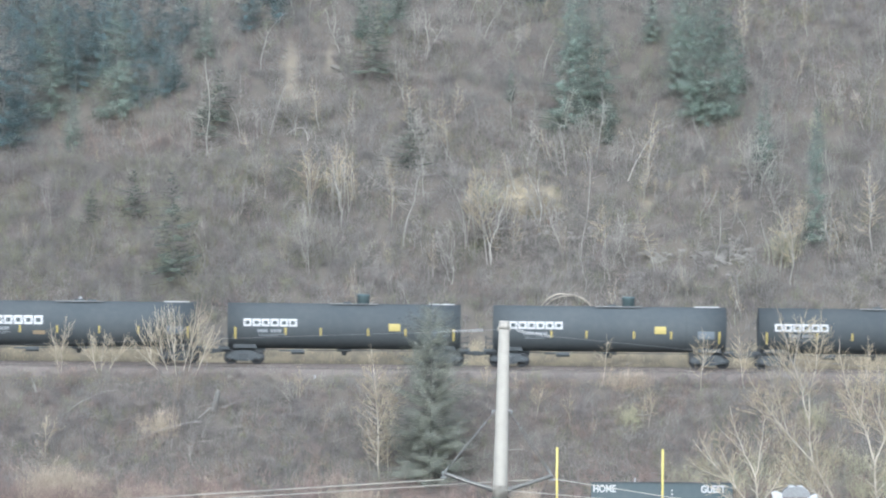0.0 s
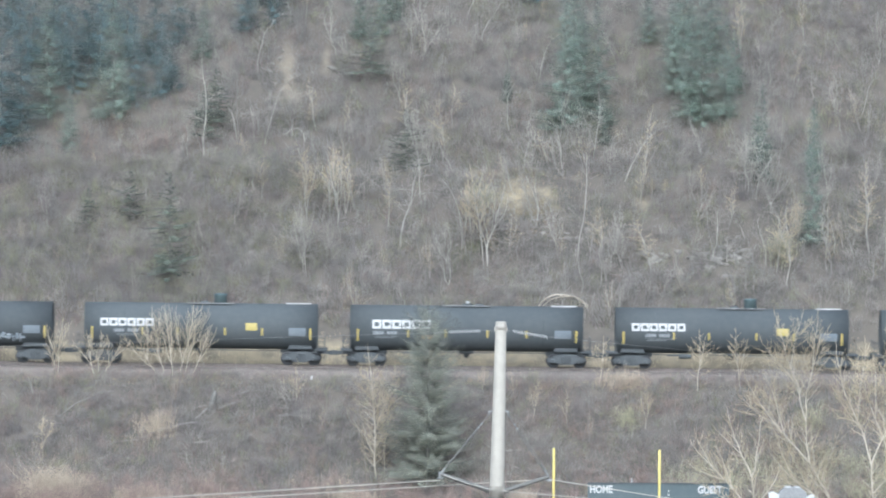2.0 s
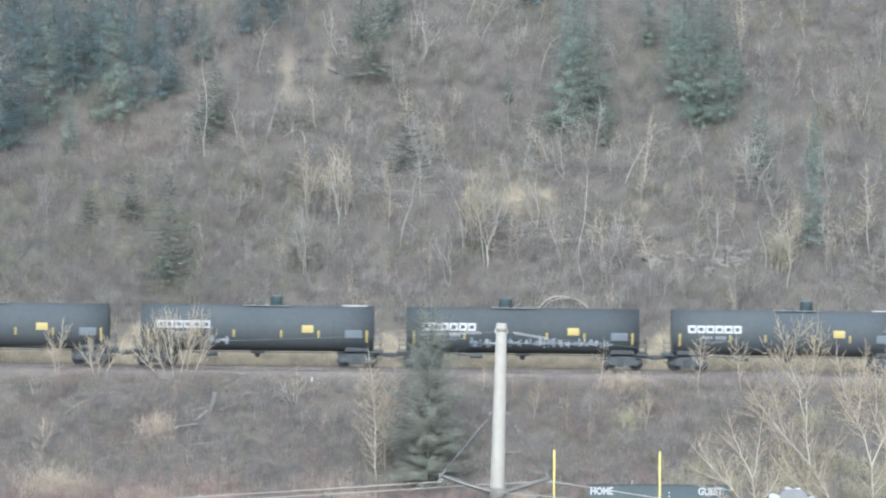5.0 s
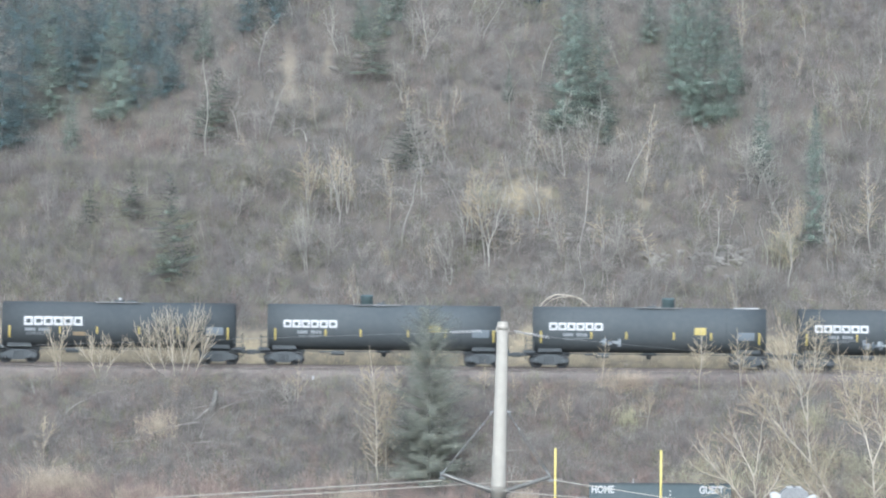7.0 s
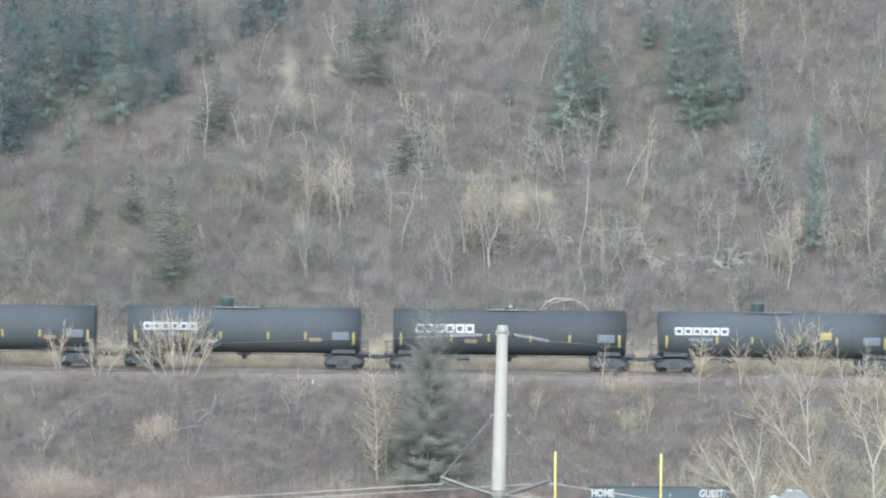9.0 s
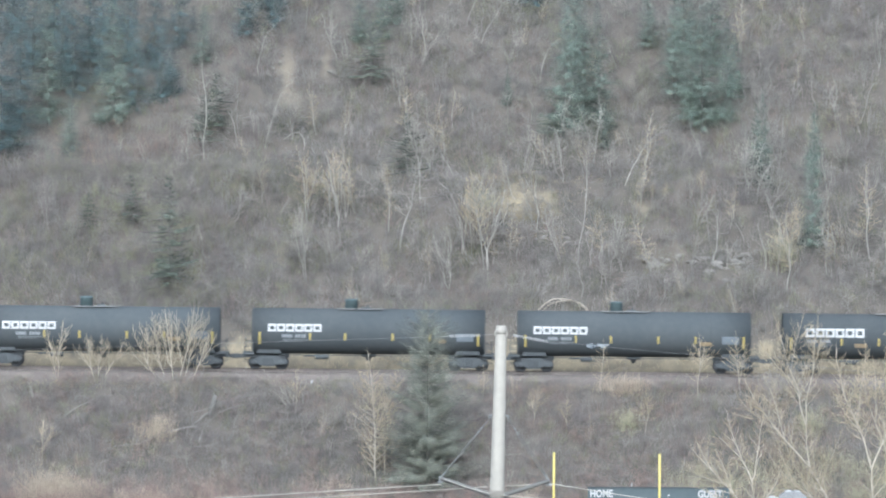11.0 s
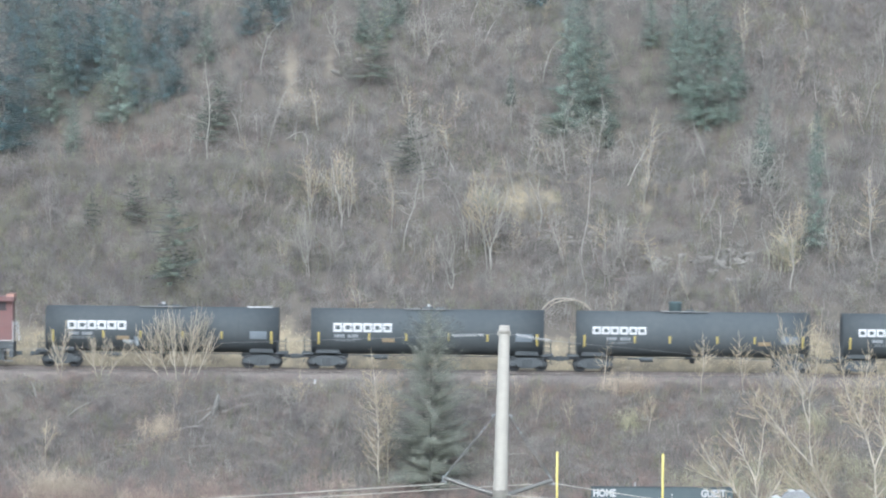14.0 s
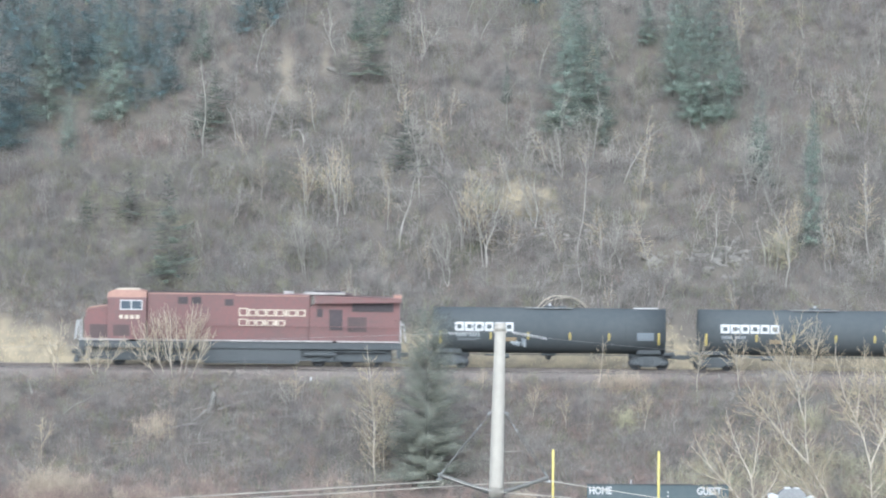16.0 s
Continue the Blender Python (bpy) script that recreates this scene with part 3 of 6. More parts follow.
def locomotive():
    """Six-axle road locomotive, its nose toward the train's free end."""
    lo = empty("locomotive")
    tagged(lo, "weathered red diesel freight locomotive with cream block lettering", "locomotive")
    deck = 1.75
    part("frame", made(lambda b: (box(b, -10.7, 10.75, -1.5, 1.5, 1.2, deck - 0.1, 0.03), box(b, -10.3, 10.3, -1.15, 1.15, 0.4, 1.22), box(b, -10.95, -10.6, -1.5, 1.5, 0.55, deck - 0.1, 0.04), box(b, 10.65, 10.95, -1.5, 1.5, 0.6, deck - 0.1, 0.04))), M_FRAME, lo, "black underframe with end plates")
    for x0, x1 in ((-10.9, -7.55), (-6.9, 0.9), (1.0, 4.2), (4.3, 6.3), (6.55, 10.9)):
        part("walkway_edge", made(lambda b: box(b, x0, x1, -1.56, -1.44, deck - 0.06, deck + 0.05)), M_SILL, lo, "dirty white walkway edge stripe")
    part("nose", made(lambda b: prism(b, ((-10.55, deck), (-10.58, 3.1), (-10.35, 3.78), (-8.85, 4.0), (-8.85, deck)), -1.35, 1.35)), M_RED, lo)
    part("nose_top", made(lambda b: prism(b, ((-10.46, 3.56), (-10.36, 3.80), (-8.8, 4.03), (-8.8, 4.08), (-10.34, 3.87), (-10.50, 3.60)), -1.37, 1.37)), M_PINK, lo, "sun-faded pink nose top")
    part("cab", made(lambda b: box(b, -9.0, -6.35, -1.52, 1.52, deck, 4.62, 0.05)), M_RED, lo)
    part("cab_roof", made(lambda b: prism(b, ((-9.08, 4.55), (-6.33, 4.55), (-6.36, 4.98), (-6.7, 5.1), (-8.55, 5.1), (-8.95, 4.95)), -1.5, 1.5)), M_PINK, lo, "sun-faded pink cab roof")
    part("roof_unit", made(lambda b: box(b, -8.45, -6.85, -0.7, 0.7, 5.1, 5.19, 0.03)), M_CREAM, lo, "cream roof ventilation unit")
    part("cab_window", made(lambda b: window_pair(b, -8.07, -6.7, 3.83, 4.37, -1.535)), M_GLASS, lo, "dark cab side window panes")
    part("window_frame", made(lambda b: [box(b, *d) for d in ((-8.15, -6.62, -1.56, -1.52, 4.37, 4.44), (-8.15, -6.62, -1.56, -1.52, 3.76, 3.83), (-8.15, -8.07, -1.56, -1.52, 3.83, 4.37), (-6.7, -6.62, -1.56, -1.52, 3.83, 4.37), (-7.43, -7.35, -1.56, -1.52, 3.83, 4.37))]), M_WHITE, lo, "white cab window frame")
    part("front_window", made(lambda b: box(b, -9.03, -8.98, -1.25, 1.25, 4.05, 4.5)), M_GLASS, lo)
    hood = part("hood", made(lambda b: box(b, -6.3, 4.75, -1.25, 1.25, deck, 4.92, 0.06)), M_RED, lo, "red engine hood")
    for d in ((-6.3, -0.4, -1.05, 1.05, 4.92, 5.0, 0.02), (4.4, 7.6, -0.9, 0.9, 4.84, 4.98, 0.03)):
        part("hood_top", made(lambda b: box(b, *d)), M_SMOKE, lo, "sooty hood top")
    for d in ((-6.2, -0.5, -1.27, -1.2, 4.86, 4.93), (-0.3, 4.6, -1.27, -1.2, 4.78, 4.84)):
        part("roof_stripe", made(lambda b: box(b, *d)), M_PINK, lo, "faded pink hood edge")
    for d in ((2.9, 3.6, -0.4, 0.4, 4.92, 5.1, 0.03), (4.3, 7.1, -1.0, 1.0, 4.9, 5.06, 0.03)):
        part("roof_hatch", made(lambda b: box(b, *d)), M_SILL, lo, "grey roof hatch")
    part("fan_hatch", made(lambda b: lathe(b, [(4.95, 0.9), (5.12, 0.95), (5.14, 0.5)], "Z", 24)), M_GRILLE, lo).matrix_basis = pose(5.9, 0, 0)
    for x0, x1 in ((-4.25, -3.55), (-3.3, -2.65)):
        part("hood_vent", made(lambda b: (box(b, x0, x1, -1.275, -1.24, 4.2, 4.68), [box(b, x0, x1, -1.29, -1.27, 4.24 + 0.1 * i, 4.27 + 0.1 * i) for i in range(5)])), M_GRILLE, lo, "dark louvred vent")
    part("hood_vent", made(lambda b: box(b, -1.05, -0.45, -1.275, -1.24, 4.1, 4.55)), M_GRILLE, lo, "dark louvred vent")
    for i in range(11):
        x = -6.1 + 0.95 * i
        part("hood_door", made(lambda b: box(b, x, x + 0.9, -1.265, -1.24, deck + 0.15, 3.95)), M_RED, lo)
    part("radiator", made(lambda b: prism(b, ((4.75, deck), (4.75, 4.05), (5.1, 4.35), (5.1, 4.85), (10.85, 4.70), (10.85, deck)), -1.22, 1.22)), M_RED, lo, "flared red radiator section")
    part("radiator_wing", made(lambda b: (prism(b, ((5.15, 4.3), (5.0, 4.86), (10.95, 4.72), (10.95, 4.42)), -1.6, 1.6))), M_RED, lo, "overhanging radiator wings")
    part("radiator_grille", made(lambda b: (box(b, 7.6, 10.4, -1.26, -1.2, 3.78, 4.38), [box(b, 7.6, 10.4, -1.28, -1.25, 3.82 + 0.12 * i, 3.86 + 0.12 * i) for i in range(5)])), M_GRILLE, lo, "dark radiator intake grille")
    part("radiator_door", made(lambda b: (box(b, 6.05, 6.95, -1.25, -1.2, 2.5, 3.9), box(b, 5.2, 5.6, -1.25, -1.2, 3.4, 3.95))), M_GRILLE, lo, "dark equipment cabinet opening")
    part("panel", made(lambda b: box(b, 7.3, 8.6, -1.245, -1.2, 2.4, 3.4)), M_SMOKE, lo, "soot-stained access panel")
    part("rear_cap", made(lambda b: box(b, 10.4, 10.95, -1.3, 1.3, 4.68, 4.92, 0.03)), M_PINK, lo, "faded pink rear roof corner")

    def block_row(b, x, z, h, widths, gap, big):
        for i, w in enumerate(widths):
            hh = h * (1.18 if i == 0 and big else 1.0)
            y0, y1, s = -1.30, -1.262, h * 0.165
            if w < 0.3:
                box(b, x, x + w, y0, y1, z, z + hh)
            else:
                box(b, x, x + s * 1.2, y0, y1, z, z + hh)
                box(b, x + w - s * 1.2, x + w, y0, y1, z, z + hh)
                box(b, x + s * 1.2, x + w - s * 1.2, y0, y1, z + hh - s, z + hh)
                box(b, x + s * 1.2, x + w - s * 1.2, y0, y1, z, z + s)
            x += w + gap

    part("lettering", made(lambda b: block_row(b, -0.1, 3.42, 0.46, (0.62, 0.55, 0.58, 0.58, 0.56, 0.18, 0.56, 0.56), 0.05, True)), M_CREAM, lo, "upper row of cream block shapes")
    part("lettering", made(lambda b: block_row(b, -0.1, 2.74, 0.42, (0.6, 0.5, 0.48, 0.16, 0.46, 0.16, 0.5), 0.05, True)), M_CREAM, lo, "lower row of cream block shapes")
    part("number_marking", made(lambda b: [box(b, -8.2 + 0.37 * i, -7.94 + 0.37 * i, -1.55, -1.515, 3.16, 3.42) for i in range(4)]), M_CREAM, lo, "four cream number blocks")
    part("battery_box", made(lambda b: (box(b, -10.2, -7.4, -1.38, -1.33, deck + 0.1, 2.75), box(b, -8.6, -7.5, -1.54, -1.51, deck + 0.25, 2.75))), M_SMOKE, lo, "soot-stained panels below the cab")
    part("fuel_tank", made(lambda b: prism(b, ((-2.6, 1.27), (4.15, 1.27), (4.15, 0.42), (3.95, 0.2), (-2.4, 0.2), (-2.6, 0.42)), -1.42, 1.42)), M_FRAME, lo, "dusty black fuel tank")
    part("pipe", made(lambda b: (rod(b, (4.2, -1.3, 1.05), (9.9, -1.3, 1.05), 0.07), rod(b, (4.4, -1.25, 0.85), (6.5, -1.25, 0.85), 0.16, None, 12), rod(b, (-7.0, -1.3, 1.1), (-2.6, -1.3, 1.1), 0.06), rod(b, (-2.4, -1.44, 0.36), (4.0, -1.44, 0.36), 0.03))), M_FRAME, lo, "dusty black air pipes")
    for x in (-6.3, 7.3):
        t = part("truck", shared("loco_truck", loco_truck, M_FRAME), None, lo, "black three-axle truck frame")
        t.matrix_basis = pose(x, 0, 0)
        for dx in (-1.95, 0.0, 1.95):
            w = part("wheelset", shared("wheelset", wheelset_mesh, M_WHEEL), None, t)
            w.matrix_basis = pose(dx, 0, WHEEL_R)
            WHEELSETS.append((w, dx, WHEEL_R))
    for s, y in ((-1, -1.45), (1, -1.45), (-1, 1.45), (1, 1.45)):
        part("handrail", made(lambda b: (rod(b, (s * 10.9, y, 0.9), (s * 10.9, y, 3.1), 0.04), rod(b, (s * 11.25, y * 0.5, 1.7), (s * 11.1, y * 0.5, 3.0), 0.035), rod(b, (s * 10.9, y, 2.9), (s * 11.1, y * 0.5, 2.9), 0.03))), M_WHITE, lo, "white end handrail")
    part("handrail", made(handrail, -6.2, 10.7, -1.5, deck, 12), M_RED, lo, "thin red side handrail")
    part("snow_plow", made(lambda b: prism(b, ((-11.3, 0.2), (-10.95, 0.2), (-10.95, 1.0), (-11.05, 1.0)), -1.4, 1.4)), M_FRAME, lo)
    part("coupler", made(lambda b: (box(b, -11.45, -10.9, -0.14, 0.14, 0.72, 1.0, 0.04), box(b, 10.9, 11.45, -0.14, 0.14, 0.72, 1.0, 0.04))), M_FRAME, lo)
    for s in (-1, 1):
        for i in range(4):
            part("end_step", made(lambda b: box(b, s * 10.6 - 0.35, s * 10.6 + 0.35, -1.5, -1.2, 0.35 + 0.35 * i, 0.39 + 0.35 * i)), M_GALV, lo)
    MOVERS.append((lo, -226.25))
    return lo


locomotive()


def motions():
    """The train rolls by at a steady pace, its wheels turning."""
    for thing, x0 in MOVERS:
        rows = []
        for t in (0.0, 8.0, 16.0):
            x = x0 + SPEED * t
            rows.append((t, pose(x, TRACK_Y, on_track(x), 0, 0.25, 0)))
        walk(thing, rows)
        straight(thing)
    turn = math.degrees(SPEED / FPS / WHEEL_R)
    for w, dx, z in WHEELSETS:
        walk(w, [(i / FPS, pose(dx, 0, z, 0, (i * turn) % 360, 0)) for i in range(int(16 * FPS) + 1)])


def straight(thing):
    """Even speed between the rows."""
    keys = thing.animation_data
    for curve in keys.action.layers[0].strips[0].channelbag(keys.action_slot).fcurves:
        for key in curve.keyframe_points:
            key.interpolation = "LINEAR"

# ---- plants ----
def tubes(segs, sides=3):
    """Tapered limbs from rows of (ax, ay, az, ra, bx, by, bz, rb)."""
    s = np.asarray(segs, float)
    a, ra, b, rb = s[:, 0:3], s[:, 3], s[:, 4:7], s[:, 7]
    d = b - a
    d /= np.maximum(np.linalg.norm(d, axis=1, keepdims=True), 1e-6)
    ref = np.where(np.abs(d[:, 2:3]) > 0.9, np.array([[1.0, 0, 0]]), np.array([[0, 0, 1.0]]))
    u = np.cross(d, ref)
    u /= np.maximum(np.linalg.norm(u, axis=1, keepdims=True), 1e-6)
    v = np.cross(d, u)
    ang = np.arange(sides) * 2 * math.pi / sides
    off = u[:, None] * np.cos(ang)[None, :, None] + v[:, None] * np.sin(ang)[None, :, None]
    verts = np.concatenate((a[:, None] + off * ra[:, None, None], b[:, None] + off * rb[:, None, None]), 1).reshape(-1, 3)
    base = np.arange(len(s))[:, None] * 2 * sides
    i = np.arange(sides)
    j = (i + 1) % sides
    quads = np.stack((base + i, base + j, base + j + sides, base + i + sides), -1).reshape(-1, 4)
    return verts, quads


def twig_mesh(rows):
    """Fine twigs: tapered limbs, and the last shoots as three-sided spikes."""
    s = np.asarray(rows, float)
    last = s[:, 7] < 0.66 * s[:, 3]
    v, quads = tubes(s[~last], 3)
    spikes = s[last]
    spikes[:, 3] *= 1.2
    sv, _ = tubes(spikes, 3)
    sv = sv.reshape(-1, 6, 3)
    sv = np.concatenate((sv[:, :3], sv[:, 3:].mean(1, keepdims=True)), 1).reshape(-1, 3)
    base = len(v) + 4 * np.arange(len(spikes))[:, None]
    tris = (base[:, :, None] + np.array([[0, 1, 3], [1, 2, 3], [2, 0, 3]])[None]).reshape(-1, 3)
    return np.concatenate((v, sv)), np.concatenate((quads[:, :3], quads[:, [0, 2, 3]], tris))


def twiggy_tree(seed, leaders, reach=1.3, spacing=(0.30, 0.13, 0.13), opening=42, fine=0.0075, wobble=0.07, start=0.2, lower=1.0, rise=0.5, stout=0.75):
    """Limbs of a leafless tree or shrub that is grown from leaders. A leader: (x, y, z) of its foot, lean in degrees across and along,
    length, radius, how far it curls upright, and the leaders that fork from it as (share of its length, lean, length, radius, curl, forks).
    reach: length of the side branches; lower: how much longer those at the foot are than
    those at the tip; rise: how far they curl upright; stout: how thick the leaders are."""
    rnd = random.Random(seed)
    limbs, twigs = [], []

    def run(p, d, length, n, r0, r1, curl, shake, out):
        pts, aim_at = [p], d.copy()
        for i in range(n):
            aim_at = (aim_at + Vector((0, 0, curl / n))).normalized()
            d = (d + 0.4 * (aim_at - d) + Vector((rnd.gauss(0, shake), rnd.gauss(0, shake), rnd.gauss(0, shake * 0.5)))).normalized()
            q = pts[-1] + d * (length / n)
            out.append((*pts[-1], r0 + (r1 - r0) * i / n, *q, r0 + (r1 - r0) * (i + 1) / n))
            pts.append(q)
        return pts

    def at(pts, f):
        n = len(pts) - 1
        k = min(int(f * n), n - 1)
        return pts[k].lerp(pts[k + 1], f * n - k), (pts[k + 1] - pts[k]).normalized()

    def off(axis, turn, degrees):
        side = Vector((math.cos(turn), math.sin(turn), 0.15))
        side = (side - axis * side.dot(axis)).normalized()
        a = radians(degrees)
        return axis * math.cos(a) + side * math.sin(a)

    def twig(p, d, length):
        pts = run(p, d, length, 3, fine * 1.1, fine * 0.7, 0.25, wobble * 1.7, twigs)
        for c in range(int(length / spacing[2] * rnd.uniform(0.7, 1.2))):
            q, axis = at(pts, rnd.uniform(0.15, 0.95))
            run(q, off(axis, rnd.uniform(0, 6.28), rnd.uniform(25, 60)), length * rnd.uniform(0.25, 0.5), 1, fine * 0.8, fine * 0.5, 0.1, 0.05, twigs)

    def branch(p, d, length, r):
        pts = run(p, d, length, 6, r, fine, rise, wobble * 1.3, limbs if r > fine * 1.8 else twigs)
        n = max(2, int(length / spacing[1] * rnd.uniform(0.8, 1.2)))
        for c in range(n):
            f = 0.12 + 0.86 * (c + rnd.random()) / n
            q, axis = at(pts, f)
            twig(q, off(axis, rnd.uniform(0, 6.28), rnd.uniform(28, 58)), length * (0.50 - 0.22 * f) * rnd.uniform(0.6, 1.2))
        twig(pts[-1], (pts[-1] - pts[-2]).normalized(), length * 0.3)

    def leader(p, across, along, length, r, curl, forks=()):
        d = Vector((math.tan(radians(across)), math.tan(radians(along)), 1)).normalized()
        tip = max(fine * 1.5, r * 0.3)
        pts = run(p, d, length, max(5, int(length / 0.4)), r, tip, curl, wobble, limbs)
        n = max(3, int(length / spacing[0]))
        turn = rnd.uniform(0, 6.28)
        for c in range(n):
            f = start + (0.99 - start) * (c + rnd.random()) / n
            q, axis = at(pts, f)
            turn += 2.4 + rnd.uniform(-0.5, 0.5)
            size = reach * (1 + (lower - 1) * (1 - f)) * (0.45 + 0.55 * min(1, 2.2 * (1 - f))) * rnd.uniform(0.55, 1.15)
            branch(q, off(axis, turn, opening * rnd.uniform(0.75, 1.2)), size, max(fine * 1.2, min(r * 0.4, (r + (tip - r) * f) * 0.55)))
        branch(pts[-1], (pts[-1] - pts[-2]).normalized(), reach * 0.5, tip)
        for f, lean, ln, radius, bend, more in forks:
            q, axis = at(pts, f)
            leader(q, lean, rnd.uniform(-14, 14), ln, radius * stout, bend, more)

    stems = []
    for foot, across, along, length, r, curl, forks in leaders:
        leader(Vector(foot), across, along, length, r * stout, curl, forks)
        stems.append(limbs[:])
        limbs.clear()
    return stems, twigs


def tree_thing(name, label, group, limbs, trunk_mat, twig_mat, category="tree"):
    t = empty(name)
    tagged(t, label, category, group)
    stems = limbs[0] if isinstance(limbs[0][0], list) else [limbs[0]]
    for nm, rows, mat, sides in [("trunk" if len(stems) == 1 else "stem", stem, trunk_mat, 5) for stem in stems] + [("crown", limbs[1], twig_mat, 3)]:
        v, f = twig_mesh(rows) if nm == "crown" else tubes(rows, sides)
        part(nm, raw(nm, v, f, mat, True), None, t)
    return t


def spruce_rows(seed, height, radius, fullness=1.0, ragged=0.25, bare=0.06, taper=0.75, lift=0.25, loose=0.07, tier=0.30):
    """A spruce: its trunk's and boughs' rows, and its needles as many fine sprays. lift: how far the upper boughs rise;
    loose: how far sprays stray from their bough; tier: the height between whorls."""
    rnd = np.random.RandomState(seed)
    trunk = [(0, 0, -0.2 + height * i / 6.0, 0.010 * height * (1 - i / 6.2), 0, 0, -0.2 + height * (i + 1) / 6.0, 0.010 * height * (1 - (i + 1) / 6.2)) for i in range(6)]
    tri = []
    whorls = int(height / tier)
    for w in range(whorls):
        f = bare + (0.99 - bare) * w / whorls
        reach = radius * (1 - f) ** taper * (0.9 + ragged * math.sin(w * 1.9) + ragged * 0.6 * math.sin(w * 0.7)) + 0.12
        n = max(5, int(9 * (0.55 + 0.45 * reach / radius)))
        a0 = rnd.uniform(0, 6.28)
        for b in range(n):
            if rnd.uniform() < 0.10:
                continue
            a = a0 + 6.283 * b / n + rnd.uniform(-0.35, 0.35)
            ca, sa = math.cos(a), math.sin(a)
            ln = reach * rnd.uniform(1 - ragged * 1.5, 1.12)
            slope = lift * (0.3 + 1.3 * f) - rnd.uniform(0.05, 0.45)
            z = f * height + rnd.uniform(-0.3, 0.3) * min(1.0, 6 * (1 - f))
            trunk.append((0, 0, z, 0.016, ca * ln * 0.85, sa * ln * 0.85, z + ln * 0.85 * slope + 0.10 * ln, 0.005))
            m = max(3, int(ln / 0.05 * fullness))
            s = 0.16 + 0.86 * (np.arange(m) + rnd.uniform(0, 1, m)) / m
            px, py, pz = ca * ln * s, sa * ln * s, z + ln * s * slope + 0.13 * ln * s * s + rnd.uniform(-loose, loose, m)
            for side in (-1, 1):
                long = (0.34 * ln * (1.05 - s) + 0.10) * rnd.uniform(0.5, 1.15, m)
                tx = px + ca * long * 0.7 - sa * side * long
                ty = py + sa * long * 0.7 + ca * side * long
                tz = pz - rnd.uniform(-0.15, 0.55, m) * long
                thick = rnd.uniform(0.022, 0.055, m)
                tri.append(np.stack((np.stack((px, py, pz + thick * 0.5), 1), np.stack((px + ca * 0.05, py + sa * 0.05, pz - thick * 0.6), 1), np.stack((tx, ty, tz), 1)), 1))
            hang = rnd.uniform(0.06, 0.2, m)
            tri.append(np.stack((np.stack((px - 0.018, py, pz), 1), np.stack((px + 0.018, py + 0.018, pz), 1), np.stack((px + ca * 0.05, py + sa * 0.05, pz - hang), 1)), 1))
    tri = np.concatenate(tri).reshape(-1, 3)
    tri += np.random.RandomState(seed + 1).normal(0, 0.010, tri.shape)
    return trunk, tri


def spruce_thing(label, group, seed, height, radius, mat, **kw):
    t = empty("spruce_tree")
    tagged(t, label, "spruce", group)
    trunk, tri = spruce_rows(seed, height, radius, **kw)
    v, f = tubes(trunk, 4)
    part("trunk", raw("trunk", v, f, M_TRUNK, True), None, t)
    part("crown", raw("crown", tri, np.arange(len(tri)).reshape(-1, 3), mat), None, t)
    return t


def plant(template, x, y, size=1.0, turn=0.0, lean=0.0, sink=0.05, last=None, wide=1.0):
    z = float(ground_z(x, y)) - sink
    m = Matrix.Translation((x, y, z)) @ pose(0, 0, 0, 0, lean, 0) @ pose(0, 0, 0, 0, 0, turn) @ Matrix.Diagonal((size * wide, size * wide, size, 1))
    return copy_thing(template, m)


def spend(templates):
    """Takes the patterns away once their copies stand."""
    for t in templates:
        for o in (*t.children_recursive, t):
            bpy.data.objects.remove(o)


